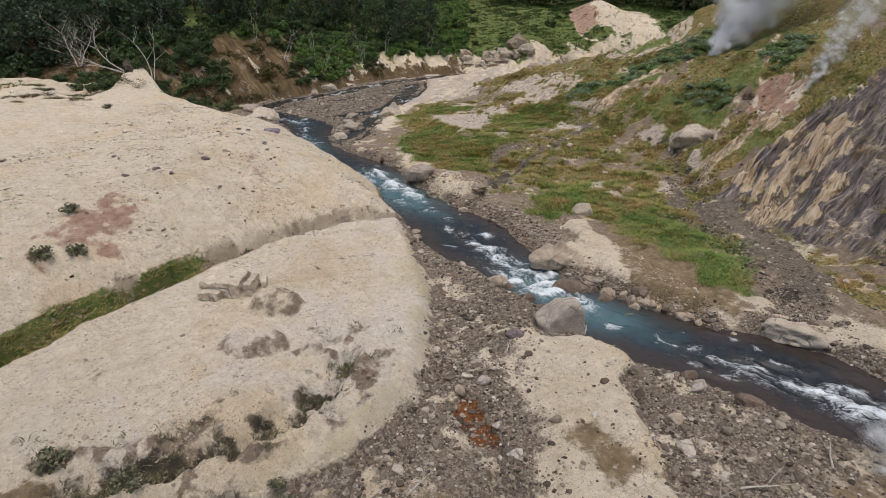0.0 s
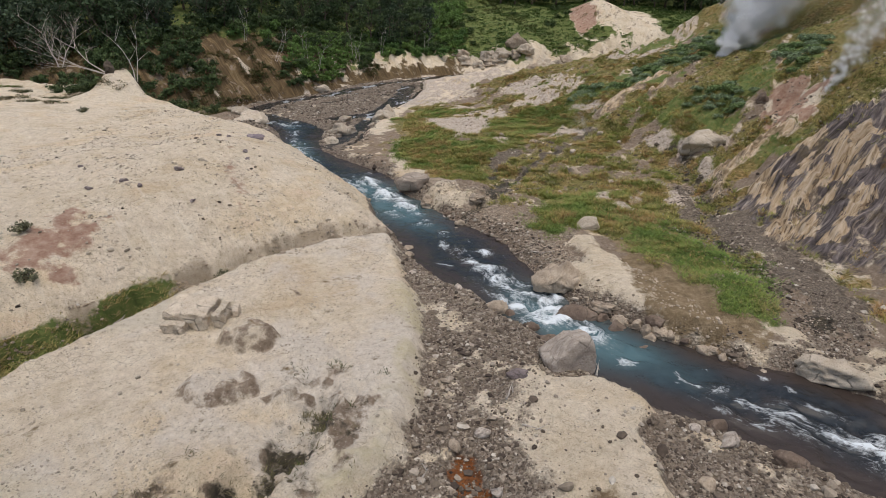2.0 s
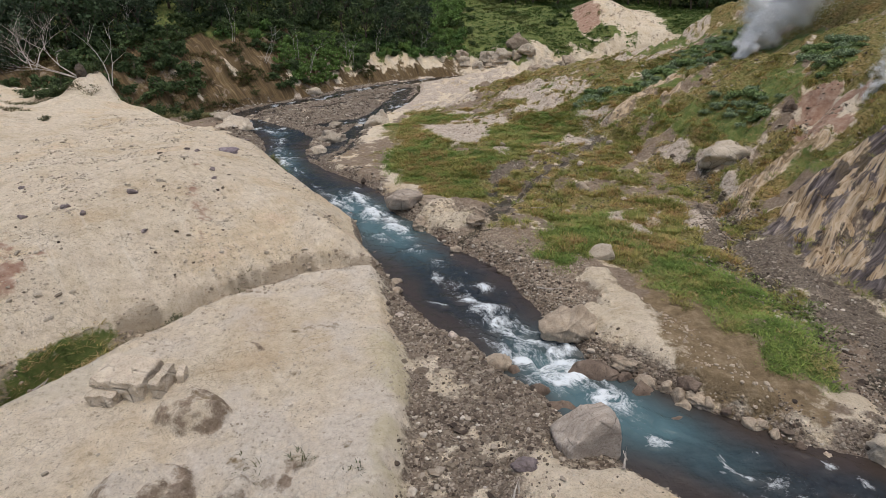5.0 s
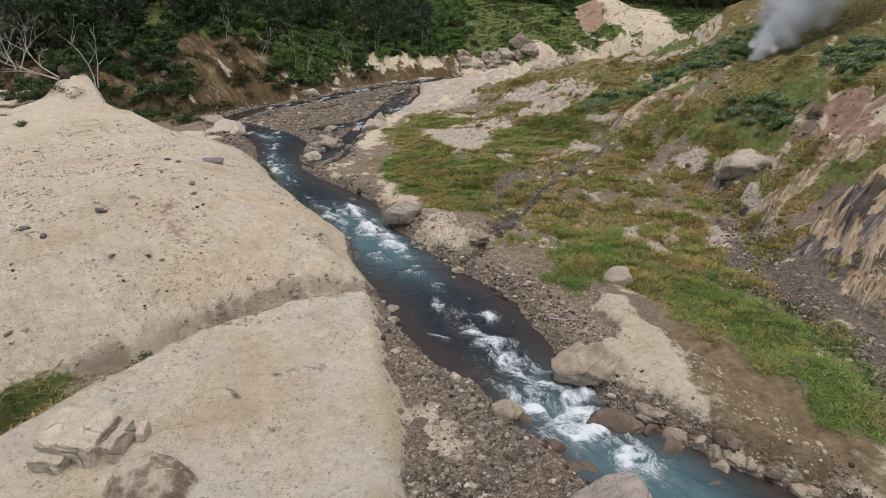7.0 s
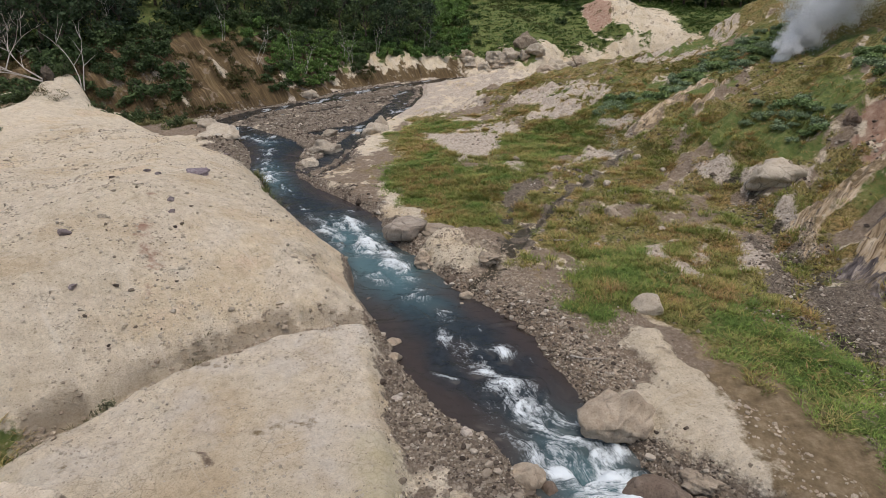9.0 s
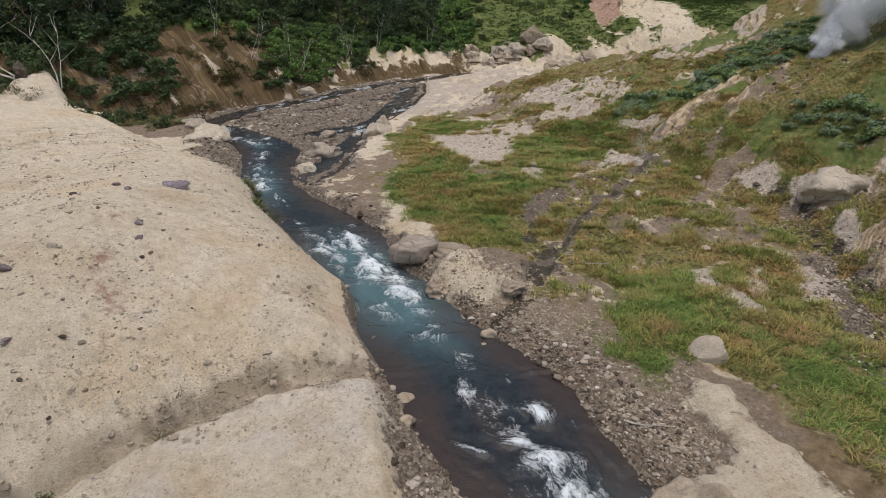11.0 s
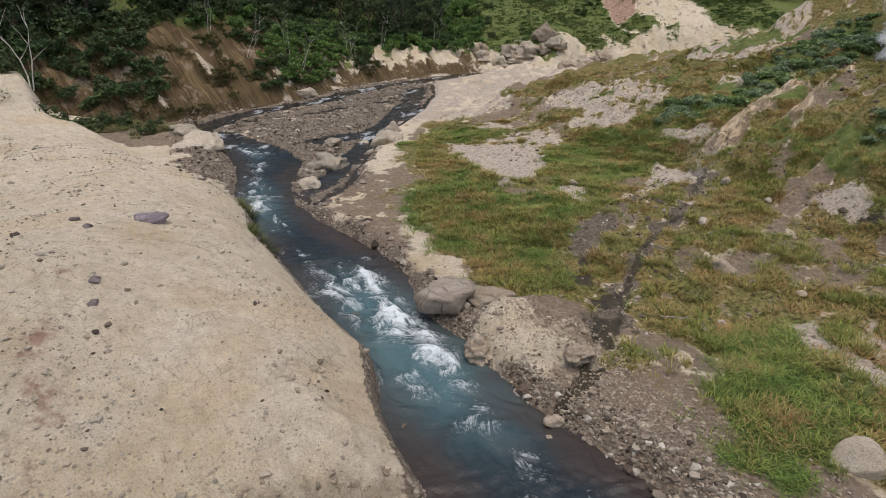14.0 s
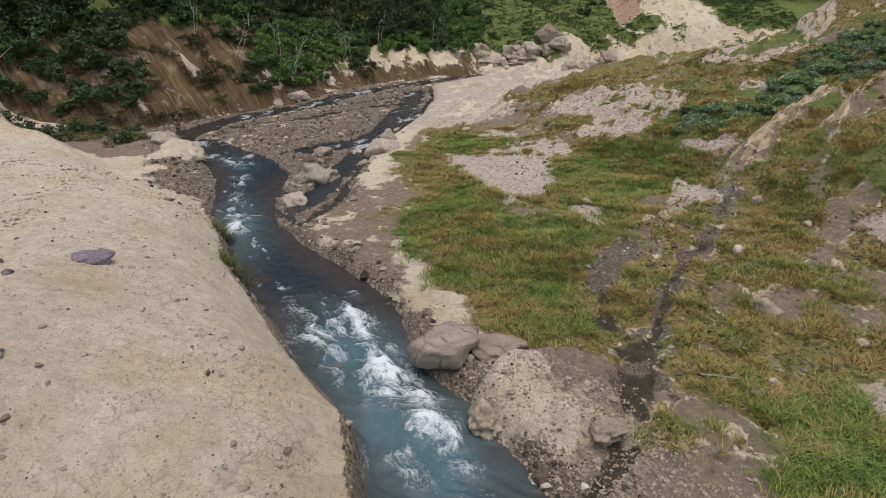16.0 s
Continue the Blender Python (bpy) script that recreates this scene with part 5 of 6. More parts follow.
for k in range(13):
    x = 4.5 + 2.0 * k + random.uniform(-0.8, 0.8)
    y = float(np.interp(x, [0, 7, 12, 22, 30], [130, 133.5, 130, 128.5, 138])) + random.uniform(0.5, 5)
    s = random.uniform(3.6, 6.2)
    boulder(x, y, (s, s * 0.75, s * 0.5), 40 * k, M_CLAY if k % 4 else M_TAN, "pale weathered rock below the far meadow", 160 + k, 0.35, "pale rocks below the meadow", "rock_outcrop", cuts=12, rough=0.34)

boulder(17.6, 137.0, (5.4, 2.4, 3.8), 15, M_HUMP, "dark grey slab of rock below the far meadow", 180, 0.25, "pale rocks below the meadow", "rock_outcrop", cuts=9, rough=0.1)
boulder(9.95, 38.4, (1.75, 1.25, 1.2), 15, M_CLAY, "pale weathered boulder at the meadow's edge", 197, 0.42, cuts=8, rough=0.08)
boulder(23.6, 52.7, (5.2, 3.0, 2.2), 25, M_CLAY, "pale streaked outcrop on the grassy slope", 181, 0.74, "rock outcrops", "rock_outcrop", cuts=12, rough=0.25)
boulder(28.5, 54.0, (1.5, 1.1, 1.1), 10, M_BROWN, "reddish brown rock on the slope", 182, 0.5, "rock outcrops", "rock_outcrop", cuts=14, rough=0.3)
for k, (x, y, s) in enumerate([(16.7, 61.9, 0.8), (17.6, 58.3, 0.6), (6.6, 61.9, 0.7), (12.5, 55.4, 0.8), (9.6, 46.4, 0.5), (14.2, 48.6, 0.5)]):
    boulder(x, y, (s, s * 0.75, s * 0.6), 70 * k, M_PALE, "pale stone in the slope's grass", 185 + k, 0.25, "stones on the slope", "stone_block", detail=3)

# cracked clay blocks standing on the terrace
def clay_slab(x, y, size, turn, tilt, label, seed, sink=0.15):
    """A cracked block: a squared body with crumbled edges."""
    r = random.Random(seed)
    bm = bmesh.new()
    bmesh.ops.create_cube(bm, size=1.0)
    bmesh.ops.subdivide_edges(bm, edges=bm.edges[:], cuts=13, use_grid_fill=True)
    off = Vector((r.uniform(-40, 40), r.uniform(-40, 40), r.uniform(-40, 40)))
    for v in bm.verts:
        p = v.co.copy()
        worn = sum(1 for q in p if abs(q) > 0.46)
        p *= 1 - 0.03 * (worn > 1) - 0.05 * (worn > 2)
        p = Vector((p.x * size[0], p.y * size[1], (p.z + 0.5) * size[2]))
        p += Vector((noise.fractal(p * 2.5 + off, 0.9, 2.1, 4), noise.fractal(p * 2.5 - off, 0.9, 2.1, 4), noise.fractal(p * 2.0 + off * 0.5, 0.9, 2.1, 4))) * (0.04 + 0.09 * min(size))
        v.co = p
    me = bpy.data.meshes.new("clay_block")
    bm.to_mesh(me)
    bm.free()
    ob = thing("clay_block", me, M_CLAY, label, "clay block", "clay blocks on the terrace")
    ob.matrix_world = pose(x, y, ground_z(x, y)[0] - sink, tilt, 0, turn)
    return ob


clay_slab(-10.85, 26.0, (2.05, 1.5, 1.0), -13, 9, "large cracked pale clay block on the terrace", 111)
clay_slab(-11.35, 25.1, (1.05, 0.6, 0.55), -9, 0, "small pale clay block split off a larger one", 112)
clay_slab(-9.5, 25.75, (0.36, 1.25, 0.85), -6, 5, "upright split slab of pale clay on the terrace", 113)
clay_slab(-9.08, 26.3, (0.24, 0.65, 0.6), 6, 8, "thin upright split slab of pale clay", 114)
boulder(-4.9, 17.2, (0.8, 0.7, 0.5), 20, M_CLAY, "pale clay lump in the mossy pit", 116, 0.4, "clay blocks on the terrace", "clay_hump", rough=0.25)
boulder(3.2, 22.4, (0.95, 0.6, 0.35), 10, M_MAUVE, "flat mauve stone on the clay mound", 117, 0.3, name="stone_slab")

# stones lying on the pale hill
boulder(-14.2, 47.9, (1.35, 1.15, 0.5), 20, M_LILAC, "low lilac-grey stone on the pale clay hill", 118, 0.35, "stones on the clay hill", "stone_block", cuts=7, rough=0.24)
for k, (x, y, a, b, c) in enumerate([(-16.6, 58.6, 0.9, 0.5, 0.25), (-15.5, 45.7, 0.34, 0.3, 0.2), (-13.0, 41.6, 0.36, 0.36, 0.24), (-12.6, 40.6, 0.36, 0.34, 0.2), (-15.8, 37.5, 0.7, 0.45, 0.3),
                                     (-18.2, 35.6, 0.5, 0.45, 0.3), (-16.6, 46.7, 0.4, 0.3, 0.18), (-22.7, 39, 0.45, 0.35, 0.2), (-17.0, 35.0, 0.5, 0.3, 0.2), (-19.6, 34.4, 0.4, 0.4, 0.25), (-14.0, 34.6, 0.35, 0.3, 0.18)]):
    boulder(x, y, (a, b, c), 37 * k, M_MAUVE, "mauve-grey stone lying on the pale clay hill", 121 + k, 0.3, "stones on the clay hill", "stone_block", cuts=10, rough=0.28, detail=3)
for k, (x, y, a, b, c) in enumerate([(-1.8, 35.4, 0.8, 0.5, 0.35), (-1.4, 32.4, 0.75, 0.4, 0.25), (1.1, 30.6, 0.6, 0.45, 0.3), (8.4, 17.0, 0.6, 0.5, 0.4), (10.0, 18.9, 1.2, 0.6, 0.35), (9.1, 19.6, 0.6, 0.4, 0.3), (1.2, 40.4, 0.75, 0.6, 0.4),
                                     (0.5, 42.6, 0.45, 0.4, 0.3), (8.2, 15.6, 1.0, 0.7, 0.3), (17.8, 23.4, 0.9, 0.5, 0.35), (1.6, 19.4, 0.6, 0.5, 0.35), (1.9, 16.9, 0.5, 0.5, 0.3), (0.6, 18.8, 0.6, 0.4, 0.35), (2.4, 15.2, 0.5, 0.4, 0.3)]):
    boulder(x, y, (a, b, c), 53 * k, M_GREY if k % 3 else M_TAN, "weathered stone on the gravel bar", 141 + k, 0.25, "larger stones on the gravel", "stone_block", detail=3)


# ---- loose stones ----
def ico():
    bm = bmesh.new()
    bmesh.ops.create_icosphere(bm, subdivisions=1, radius=1.0)
    v = np.array([x.co[:] for x in bm.verts])
    f = np.array([[x.index for x in p.verts] for p in bm.faces])
    bm.free()
    return v, f


ICO_V, ICO_F = ico()
OCT_V = np.array([(1, 0, 0), (0, 1, 0), (-1, 0, 0), (0, -1, 0), (0, 0, 1), (0, 0, -1)], float)
OCT_F = np.array([(0, 1, 4), (1, 2, 4), (2, 3, 4), (3, 0, 4), (1, 0, 5), (2, 1, 5), (3, 2, 5), (0, 3, 5)])


def pick_places(n, box, weight):
    """n places in a box of the plan, taken by a weight of 0 to 1."""
    xs, ys = [], []
    got = 0
    for _ in range(40):
        x, y = rng.uniform(box[0], box[1], n * 2), rng.uniform(box[2], box[3], n * 2)
        keep = rng.random(n * 2) < weight(field(x, y), x, y)
        xs.append(x[keep])
        ys.append(y[keep])
        got += keep.sum()
        if got >= n:
            break
    return np.concatenate(xs)[:n], np.concatenate(ys)[:n]


def stone_heap(name, x, y, size, label, bv=ICO_V, bf=ICO_F, parent=None, material=None):
    z = ground_z(x, y)
    n = len(x)
    v = bv[None] * (1 + 0.7 * (rng.random((n, len(bv), 1)) - 0.5)) + 0.2 * (rng.random((n, len(bv), 3)) - 0.5)
    v = v * (size[:, None] * rng.uniform([0.35, 0.35, 0.22], [0.65, 0.55, 0.42], (n, 3)))[:, None, :]
    a = rng.uniform(0, 6.283, n)
    c, s = np.cos(a)[:, None], np.sin(a)[:, None]
    v = np.stack([v[..., 0] * c - v[..., 1] * s + x[:, None], v[..., 0] * s + v[..., 1] * c + y[:, None], v[..., 2] + (z + size * 0.08)[:, None]], 2)
    f = bf[None] + (np.arange(n) * len(bv))[:, None, None]
    return thing(name, quick_mesh(name, v.reshape(-1, 3), f.reshape(-1, 3)), material or M_PEBBLE, label, "stones", kind="stuff", parent=parent)


def on_gravel(f, x, y):
    return f["gravel"] * (1 - 0.97 * f["shelf"]) * (f["h"] > -0.5) * (0.45 + 0.55 * smooth(-0.3, 0.4, fbm(x * 0.6, y * 0.6, 2)))


gx, gy = pick_places(25000, (-3, 22, 11, 52), on_gravel)
stone_heap("gravel_bank", gx, gy, np.clip(rng.lognormal(-2.62, 0.52, len(gx)), 0.045, 0.45), "grey and tan river cobbles on the banks")
gx, gy = pick_places(5200, (-1, 12, 29, 47), lambda f, x, y: f["right"] * (f["wet"] > 0.2) * smooth(5.5, 3.5, f["wet"]) * (1 - f["shelf"]) * (f["green"] < 0.3) * (0.3 + 0.7 * smooth(-0.2, 0.4, fbm(x * 0.7, y * 0.7 + 4, 3))))
stone_heap("bank_pebbles", gx, gy, np.clip(rng.lognormal(-2.75, 0.5, len(gx)), 0.04, 0.3), "small tan pebbles on the brown gravel bank", material=M_TAN)
gx, gy = pick_places(5200, (-31, 6, 52, 128), on_gravel)
stone_heap("gravel_bar", gx, gy, np.clip(rng.lognormal(-1.5, 0.45, len(gx)), 0.12, 0.9), "grey river cobbles on the upstream bars", OCT_V, OCT_F)


def hill_weight(f, x, y):
    return (f["hill"] > 0.5) * (f["wet"] > 0.4) * (y < 68) * (0.15 + 0.85 * smooth(0, 0.5, fbm(x * 0.5, y * 0.5, 3)))


gx, gy = pick_places(1700, (-30, -2, 20, 68), hill_weight)
stone_heap("hill_pebbles", gx, gy, np.clip(rng.lognormal(-2.85, 0.6, len(gx)), 0.04, 0.32), "small dark stones scattered on the clay hill")
gx, gy = pick_places(6800, (-30, -2, 20, 68), hill_weight)
stone_heap("hill_clods", gx, gy, np.clip(rng.lognormal(-2.65, 0.52, len(gx)), 0.045, 0.36), "pale clay clods scattered on the clay hill", material=M_CLAY)
gx, gy = pick_places(4200, (-26, 8, 10, 38), lambda f, x, y: f["terrace"] * (f["hill"] < 0) * (0.12 + 0.88 * smooth(0.1, 0.5, fbm(x * 0.5 + 9, y * 0.5, 3))))
stone_heap("terrace_pebbles", gx, gy, np.clip(rng.lognormal(-2.95, 0.5, len(gx)), 0.035, 0.3), "small pale clods scattered on the clay terrace", material=M_CLAY)
gx, gy = pick_places(6500, (3, 36, 24, 95), lambda f, x, y: f["right"] * (f["wet"] > 2) * (0.1 + 0.9 * smooth(0.1, 0.5, fbm(x * 0.5 + 19, y * 0.5, 3)) + f["scree"]) * (f["green"] < 0.4) * (1 - 0.9 * f["mauve"]) * (f["ochre"] < 0.3) * (1 - f["shelf"]))
stone_heap("slope_stones", gx, gy, np.clip(rng.lognormal(-2.15, 0.5, len(gx)), 0.07, 0.5), "scattered pale stones on the grassy slope", OCT_V, OCT_F)

gx, gy = pick_places(1100, (-19, -3, 18, 38), lambda f, x, y: f["left"] * smooth(0.2, 0.8, f["damp_shade"]) * (f["wet"] > 0.8))
stone_heap("foot_rubble", gx, gy, np.clip(rng.lognormal(-2.5, 0.5, len(gx)), 0.05, 0.3), "brown rubble at the foot of the clay hill", material=M_HUMP)
gx, gy = pick_places(150, (8, 16, 24, 38), lambda f, x, y: f["shelf"] * (f["ochre"] > 0.45))
stone_heap("shelf_pebbles", gx, gy, np.clip(rng.lognormal(-2.2, 0.4, len(gx)), 0.06, 0.3), "tan pebbles on the brown river shelf", material=M_TAN)

# single cobbles of the near banks
stone_kinds = [rock_mesh("stone", 300 + k, (1, 0.75, 0.55), 12, 0.12, 2) for k in range(8)]
for me in stone_kinds:
    for p in me.polygons:
        p.use_smooth = False
    me.materials.append(M_PEBBLE)
gx, gy = pick_places(290, (-2.5, 19, 12, 46), lambda f, x, y: on_gravel(f, x, y))
gz = ground_z(gx, gy)
for k in range(len(gx)):
    st = new("stone", stone_kinds[k % 8])
    st.parent = GROUND
    st.matrix_world = pose(gx[k], gy[k], gz[k] - 0.03, rng.uniform(-15, 15), rng.uniform(-15, 15), rng.uniform(0, 360)) @ Matrix.Scale(float(np.clip(rng.lognormal(-1.6, 0.38), 0.13, 0.48)), 4)


# ---- grass ----
def grass(name, x, y, blades, tall, tint, label, spread=0.16, wide=0.035, category="grass", slant=(0.7, 2.2)):
    """Tufts of bent blades: tint holds a colour for each tuft."""
    n = len(x)
    z = ground_z(x, y)
    k = blades
    a = rng.uniform(0, 6.283, (n, k))
    r = spread * np.sqrt(rng.random((n, k)))
    bx, by = x[:, None] + r * np.cos(a), y[:, None] + r * np.sin(a)
    lean = rng.uniform(*slant, (n, k))
    high = tall[:, None] * rng.uniform(0.6, 1.15, (n, k))
    d = a + rng.normal(0, 0.7, (n, k))
    ox, oy = np.cos(d) * lean * high, np.sin(d) * lean * high
    wx, wy = -np.sin(d) * wide / 2, np.cos(d) * wide / 2
    zz = np.repeat(z[:, None], k, 1) - 0.03
    pts = [(bx - wx, by - wy, zz), (bx + wx, by + wy, zz), (bx + 0.4 * ox + wx * 0.8, by + 0.4 * oy + wy * 0.8, zz + high * 0.62), (bx + 0.4 * ox - wx * 0.8, by + 0.4 * oy - wy * 0.8, zz + high * 0.62), (bx + ox, by + oy, zz + high * 0.9)]
    v = np.stack([np.stack(p, 2) for p in pts], 2).reshape(-1, 3)
    base = (np.arange(n * k) * 5)[:, None]
    f = np.concatenate([base + np.array([[0, 1, 2]]), base + np.array([[0, 2, 3]]), base + np.array([[3, 2, 4]])])
    col = np.repeat(np.repeat(tint, k, 0), 5, 0)
    col = np.concatenate([col, np.ones((len(col), 1))], 1)
    return thing(name, quick_mesh(name, v, f, {"tint": col}), M_GRASS, label, category, kind="stuff")


def tints(x, y, a, b, c, scale=0.35, dry=0.15):
    """Three tints mixed over the plan: fresh, mid and dry."""
    t = fbm(x * scale + 3, y * scale + 8, 3)[:, None] + 0.35 * rng.normal(size=(len(x), 1))
    lo, hi = smooth(-0.45, 0.0, t), smooth(dry, dry + 0.45, t)
    return (np.array(a) * (1 - lo) + np.array(b) * lo) * (1 - hi) + np.array(c) * hi


FRESH, LUSH, STRAW = (0.235, 0.31, 0.075), (0.15, 0.225, 0.052), (0.26, 0.215, 0.085)
gx, gy = pick_places(19000, (-6, 20, 22, 84), lambda f, x, y: f["green"] * f["right"])
grass("meadow_grass", gx, gy, 6, rng.uniform(0.08, 0.24, len(gx)), tints(gx, gy, LUSH, FRESH, (0.36, 0.30, 0.12), 0.9, 0.4), "lush green grass along the river flat", 0.22, 0.034)
gx, gy = pick_places(16000, (-4, 34, 26, 95), lambda f, x, y: f["olive"] * (f["scree"] < 0.25) * (f["dark"] < 0.2) * (0.05 + 0.95 * smooth(0.0, 0.4, fbm(x * 0.7 + 5, y * 0.7, 4))))
grass("dry_grass", gx, gy, 7, rng.uniform(0.1, 0.32, len(gx)), tints(gx, gy, (0.22, 0.232, 0.07), (0.36, 0.30, 0.10), (0.42, 0.27, 0.125), 0.6), "olive and straw-coloured grass on the slope", 0.2, 0.04)
gx, gy = pick_places(2600, (-4, 24, 38, 80), lambda f, x, y: np.maximum(f["olive"], 0.35 * f["green"]) * f["right"] * (f["scree"] < 0.25) * (f["dark"] < 0.2) * (0.1 + 0.9 * smooth(-0.15, 0.25, fbm(x * 0.5 + 25, y * 0.5, 3))))
grass("tussock_grass", gx, gy, 26, rng.uniform(0.2, 0.42, len(gx)), tints(gx, gy, (0.23, 0.27, 0.07), (0.40, 0.36, 0.12), (0.40, 0.27, 0.12), 0.7), "yellow-olive grass tussocks on the wet slope", 0.3, 0.03, slant=(0.4, 1.3))
gx, gy = pick_places(1500, (-30, -10, 8, 34), lambda f, x, y: f["green"] * (f["left"]))
grass("gully_grass", gx, gy, 8, rng.uniform(0.08, 0.26, len(gx)), tints(gx, gy, (0.27, 0.28, 0.09), (0.38, 0.33, 0.125), (0.42, 0.31, 0.15)), "green grass filling the gully below the clay hill", 0.2, 0.04)
gx, gy = pick_places(420, (-22, -3, 40, 76), lambda f, x, y: f["left"] * smooth(0.25, 0.7, f["olive"] + f["green"]) * (f["wet"] > 0.05))
grass("bank_grass", gx, gy, 8, rng.uniform(0.25, 0.6, len(gx)), tints(gx, gy, (0.11, 0.13, 0.04), (0.17, 0.15, 0.06), STRAW), "overhanging olive grass on the cut bank", 0.22, 0.04)
gx, gy = pick_places(500, (-14, -1, 11, 36), lambda f, x, y: f["dark"] * f["terrace"] * (f["wet"] > 2) + 0.8 * (np.abs(f["hill"]) < 0.7) * (x > -13) * (x < -9) * (fbm(x * 0.7, y * 0.7, 2) > 0.0))
grass("pit_moss", gx, gy, 7, rng.uniform(0.06, 0.2, len(gx)), tints(gx, gy, (0.05, 0.07, 0.02), (0.12, 0.11, 0.05), (0.2, 0.17, 0.10)), "short moss and dry tufts in hollows of the terrace", 0.15, 0.03)
gx, gy = pick_places(5200, (2, 75, 133, 180), lambda f, x, y: f["green"] * (f["back"] > 4) * (0.35 + 0.65 * smooth(-0.3, 0.2, fbm(x * 0.15, y * 0.15 + 60, 3))))
grass("far_meadow_grass", gx, gy, 7, rng.uniform(0.2, 0.45, len(gx)), tints(gx, gy, (0.085, 0.14, 0.042), (0.115, 0.175, 0.055), (0.16, 0.18, 0.07), 0.12, 0.3), "tall dark green grass of the far meadow", 0.5, 0.2)
gx, gy = pick_places(420, (-52, -36, 60, 76), lambda f, x, y: (f["hill"] > 1) * smooth(0.1, 0.5, fbm(x * 0.5 + 70, y * 0.5, 3)))
grass("ridge_tufts", gx, gy, 12, rng.uniform(0.12, 0.35, len(gx)), tints(gx, gy, (0.07, 0.08, 0.035), (0.13, 0.12, 0.06), (0.20, 0.16, 0.09)), "sparse dry tufts on the clay ridge", 0.3, 0.05)
gx, gy = pick_places(650, (-60, -26, 66, 85), lambda f, x, y: f["green"] * f["left"] * (f["back"] < 1))
grass("ridge_grass", gx, gy, 12, rng.uniform(0.15, 0.4, len(gx)), tints(gx, gy, (0.11, 0.14, 0.05), (0.17, 0.18, 0.07), (0.22, 0.19, 0.09)), "dark green grass behind the clay ridge", 0.35, 0.07)
gx, gy = pick_places(2600, (-70, -12, 80, 126), lambda f, x, y: f["red"] * (f["back"] > 0.5) * (f["back"] < 14) * smooth(-0.1, 0.4, fbm(x * 0.4 + 60, y * 0.4, 3)))
grass("bank_scrub", gx, gy, 12, rng.uniform(0.2, 0.55, len(gx)), tints(gx, gy, (0.06, 0.085, 0.028), (0.105, 0.11, 0.042), (0.17, 0.13, 0.06), 0.3), "olive scrub on the red river bank", 0.4, 0.08)


# ---- bushes and trees ----
def limb(bm, a, b, ra, rb, sides=6):
    """A tapered round limb between two points."""
    a, b = Vector(a), Vector(b)
    q = (b - a).to_track_quat("Z", "Y")
    rings = []
    for p, r in ((a, ra), (b, rb)):
        rings.append([bm.verts.new(p + q @ Vector((r * math.cos(t * 2 * math.pi / sides), r * math.sin(t * 2 * math.pi / sides), 0))) for t in range(sides)])
    for t in range(sides):
        bm.faces.new((rings[0][t], rings[0][(t + 1) % sides], rings[1][(t + 1) % sides], rings[1][t]))
    bm.faces.new(rings[1])


def branching(bm, r, base, way, length, radius, depth, tips, wander=0.5, bits=3, fork=3):
    p, d = Vector(base), Vector(way).normalized()
    for k in range(bits):
        d = (d + Vector((r.gauss(0, 1), r.gauss(0, 1), r.gauss(0.12, 0.6))) * wander * 0.28).normalized()
        q = p + d * length / bits
        limb(bm, p, q, radius * (1 - 0.22 * k), radius * (1 - 0.22 * (k + 1)), 6 if depth > 1 else 4)
        p = q
        if depth > 0 and k > 0:
            for _ in range(fork - 1 if k < bits - 1 else fork):
                side = Vector((r.gauss(0, 1), r.gauss(0, 1), r.uniform(-0.1, 0.9)))
                branching(bm, r, p, d * 0.7 + side.normalized() * 0.75, length * r.uniform(0.42, 0.66), radius * 0.42, depth - 1, tips, wander, bits, fork)
    tips.append(p.copy())


def leaf_clumps(name, centres, spread, per, leaf, tint, seed, squash=0.7):
    """Many small leaf faces gathered in clumps round the given centres."""
    g = np.random.default_rng(seed)
    c = np.repeat(np.array(centres), per, 0)
    n = len(c)
    d = g.normal(size=(n, 3))
    d /= np.linalg.norm(d, axis=1)[:, None]
    p = c + d * (spread * g.random((n, 1)) ** 0.45) * np.array([1, 1, squash])
    nrm = d + 0.8 * g.normal(size=(n, 3)) + np.array([0, 0, 0.5])
    nrm /= np.linalg.norm(nrm, axis=1)[:, None]
    u = np.cross(nrm, g.normal(size=(n, 3)))
    u /= np.linalg.norm(u, axis=1)[:, None]
    w = np.cross(nrm, u)
    s = leaf * g.uniform(0.6, 1.3, (n, 1))
    v = np.stack([p - u * s * 0.6, p + w * s * 0.45, p + u * s * 0.6, p - w * s * 0.45], 1).reshape(-1, 3)
    f = np.arange(n * 4).reshape(-1, 4)
    shade = np.repeat(np.array(tint) * g.uniform(0.75, 1.3, (len(centres), 1)), per, 0) * g.uniform(0.8, 1.25, (n, 1))
    col = np.concatenate([np.repeat(shade, 4, 0), np.ones((n * 4, 1))], 1)
    return quick_mesh(name, v, f, {"tint": col})


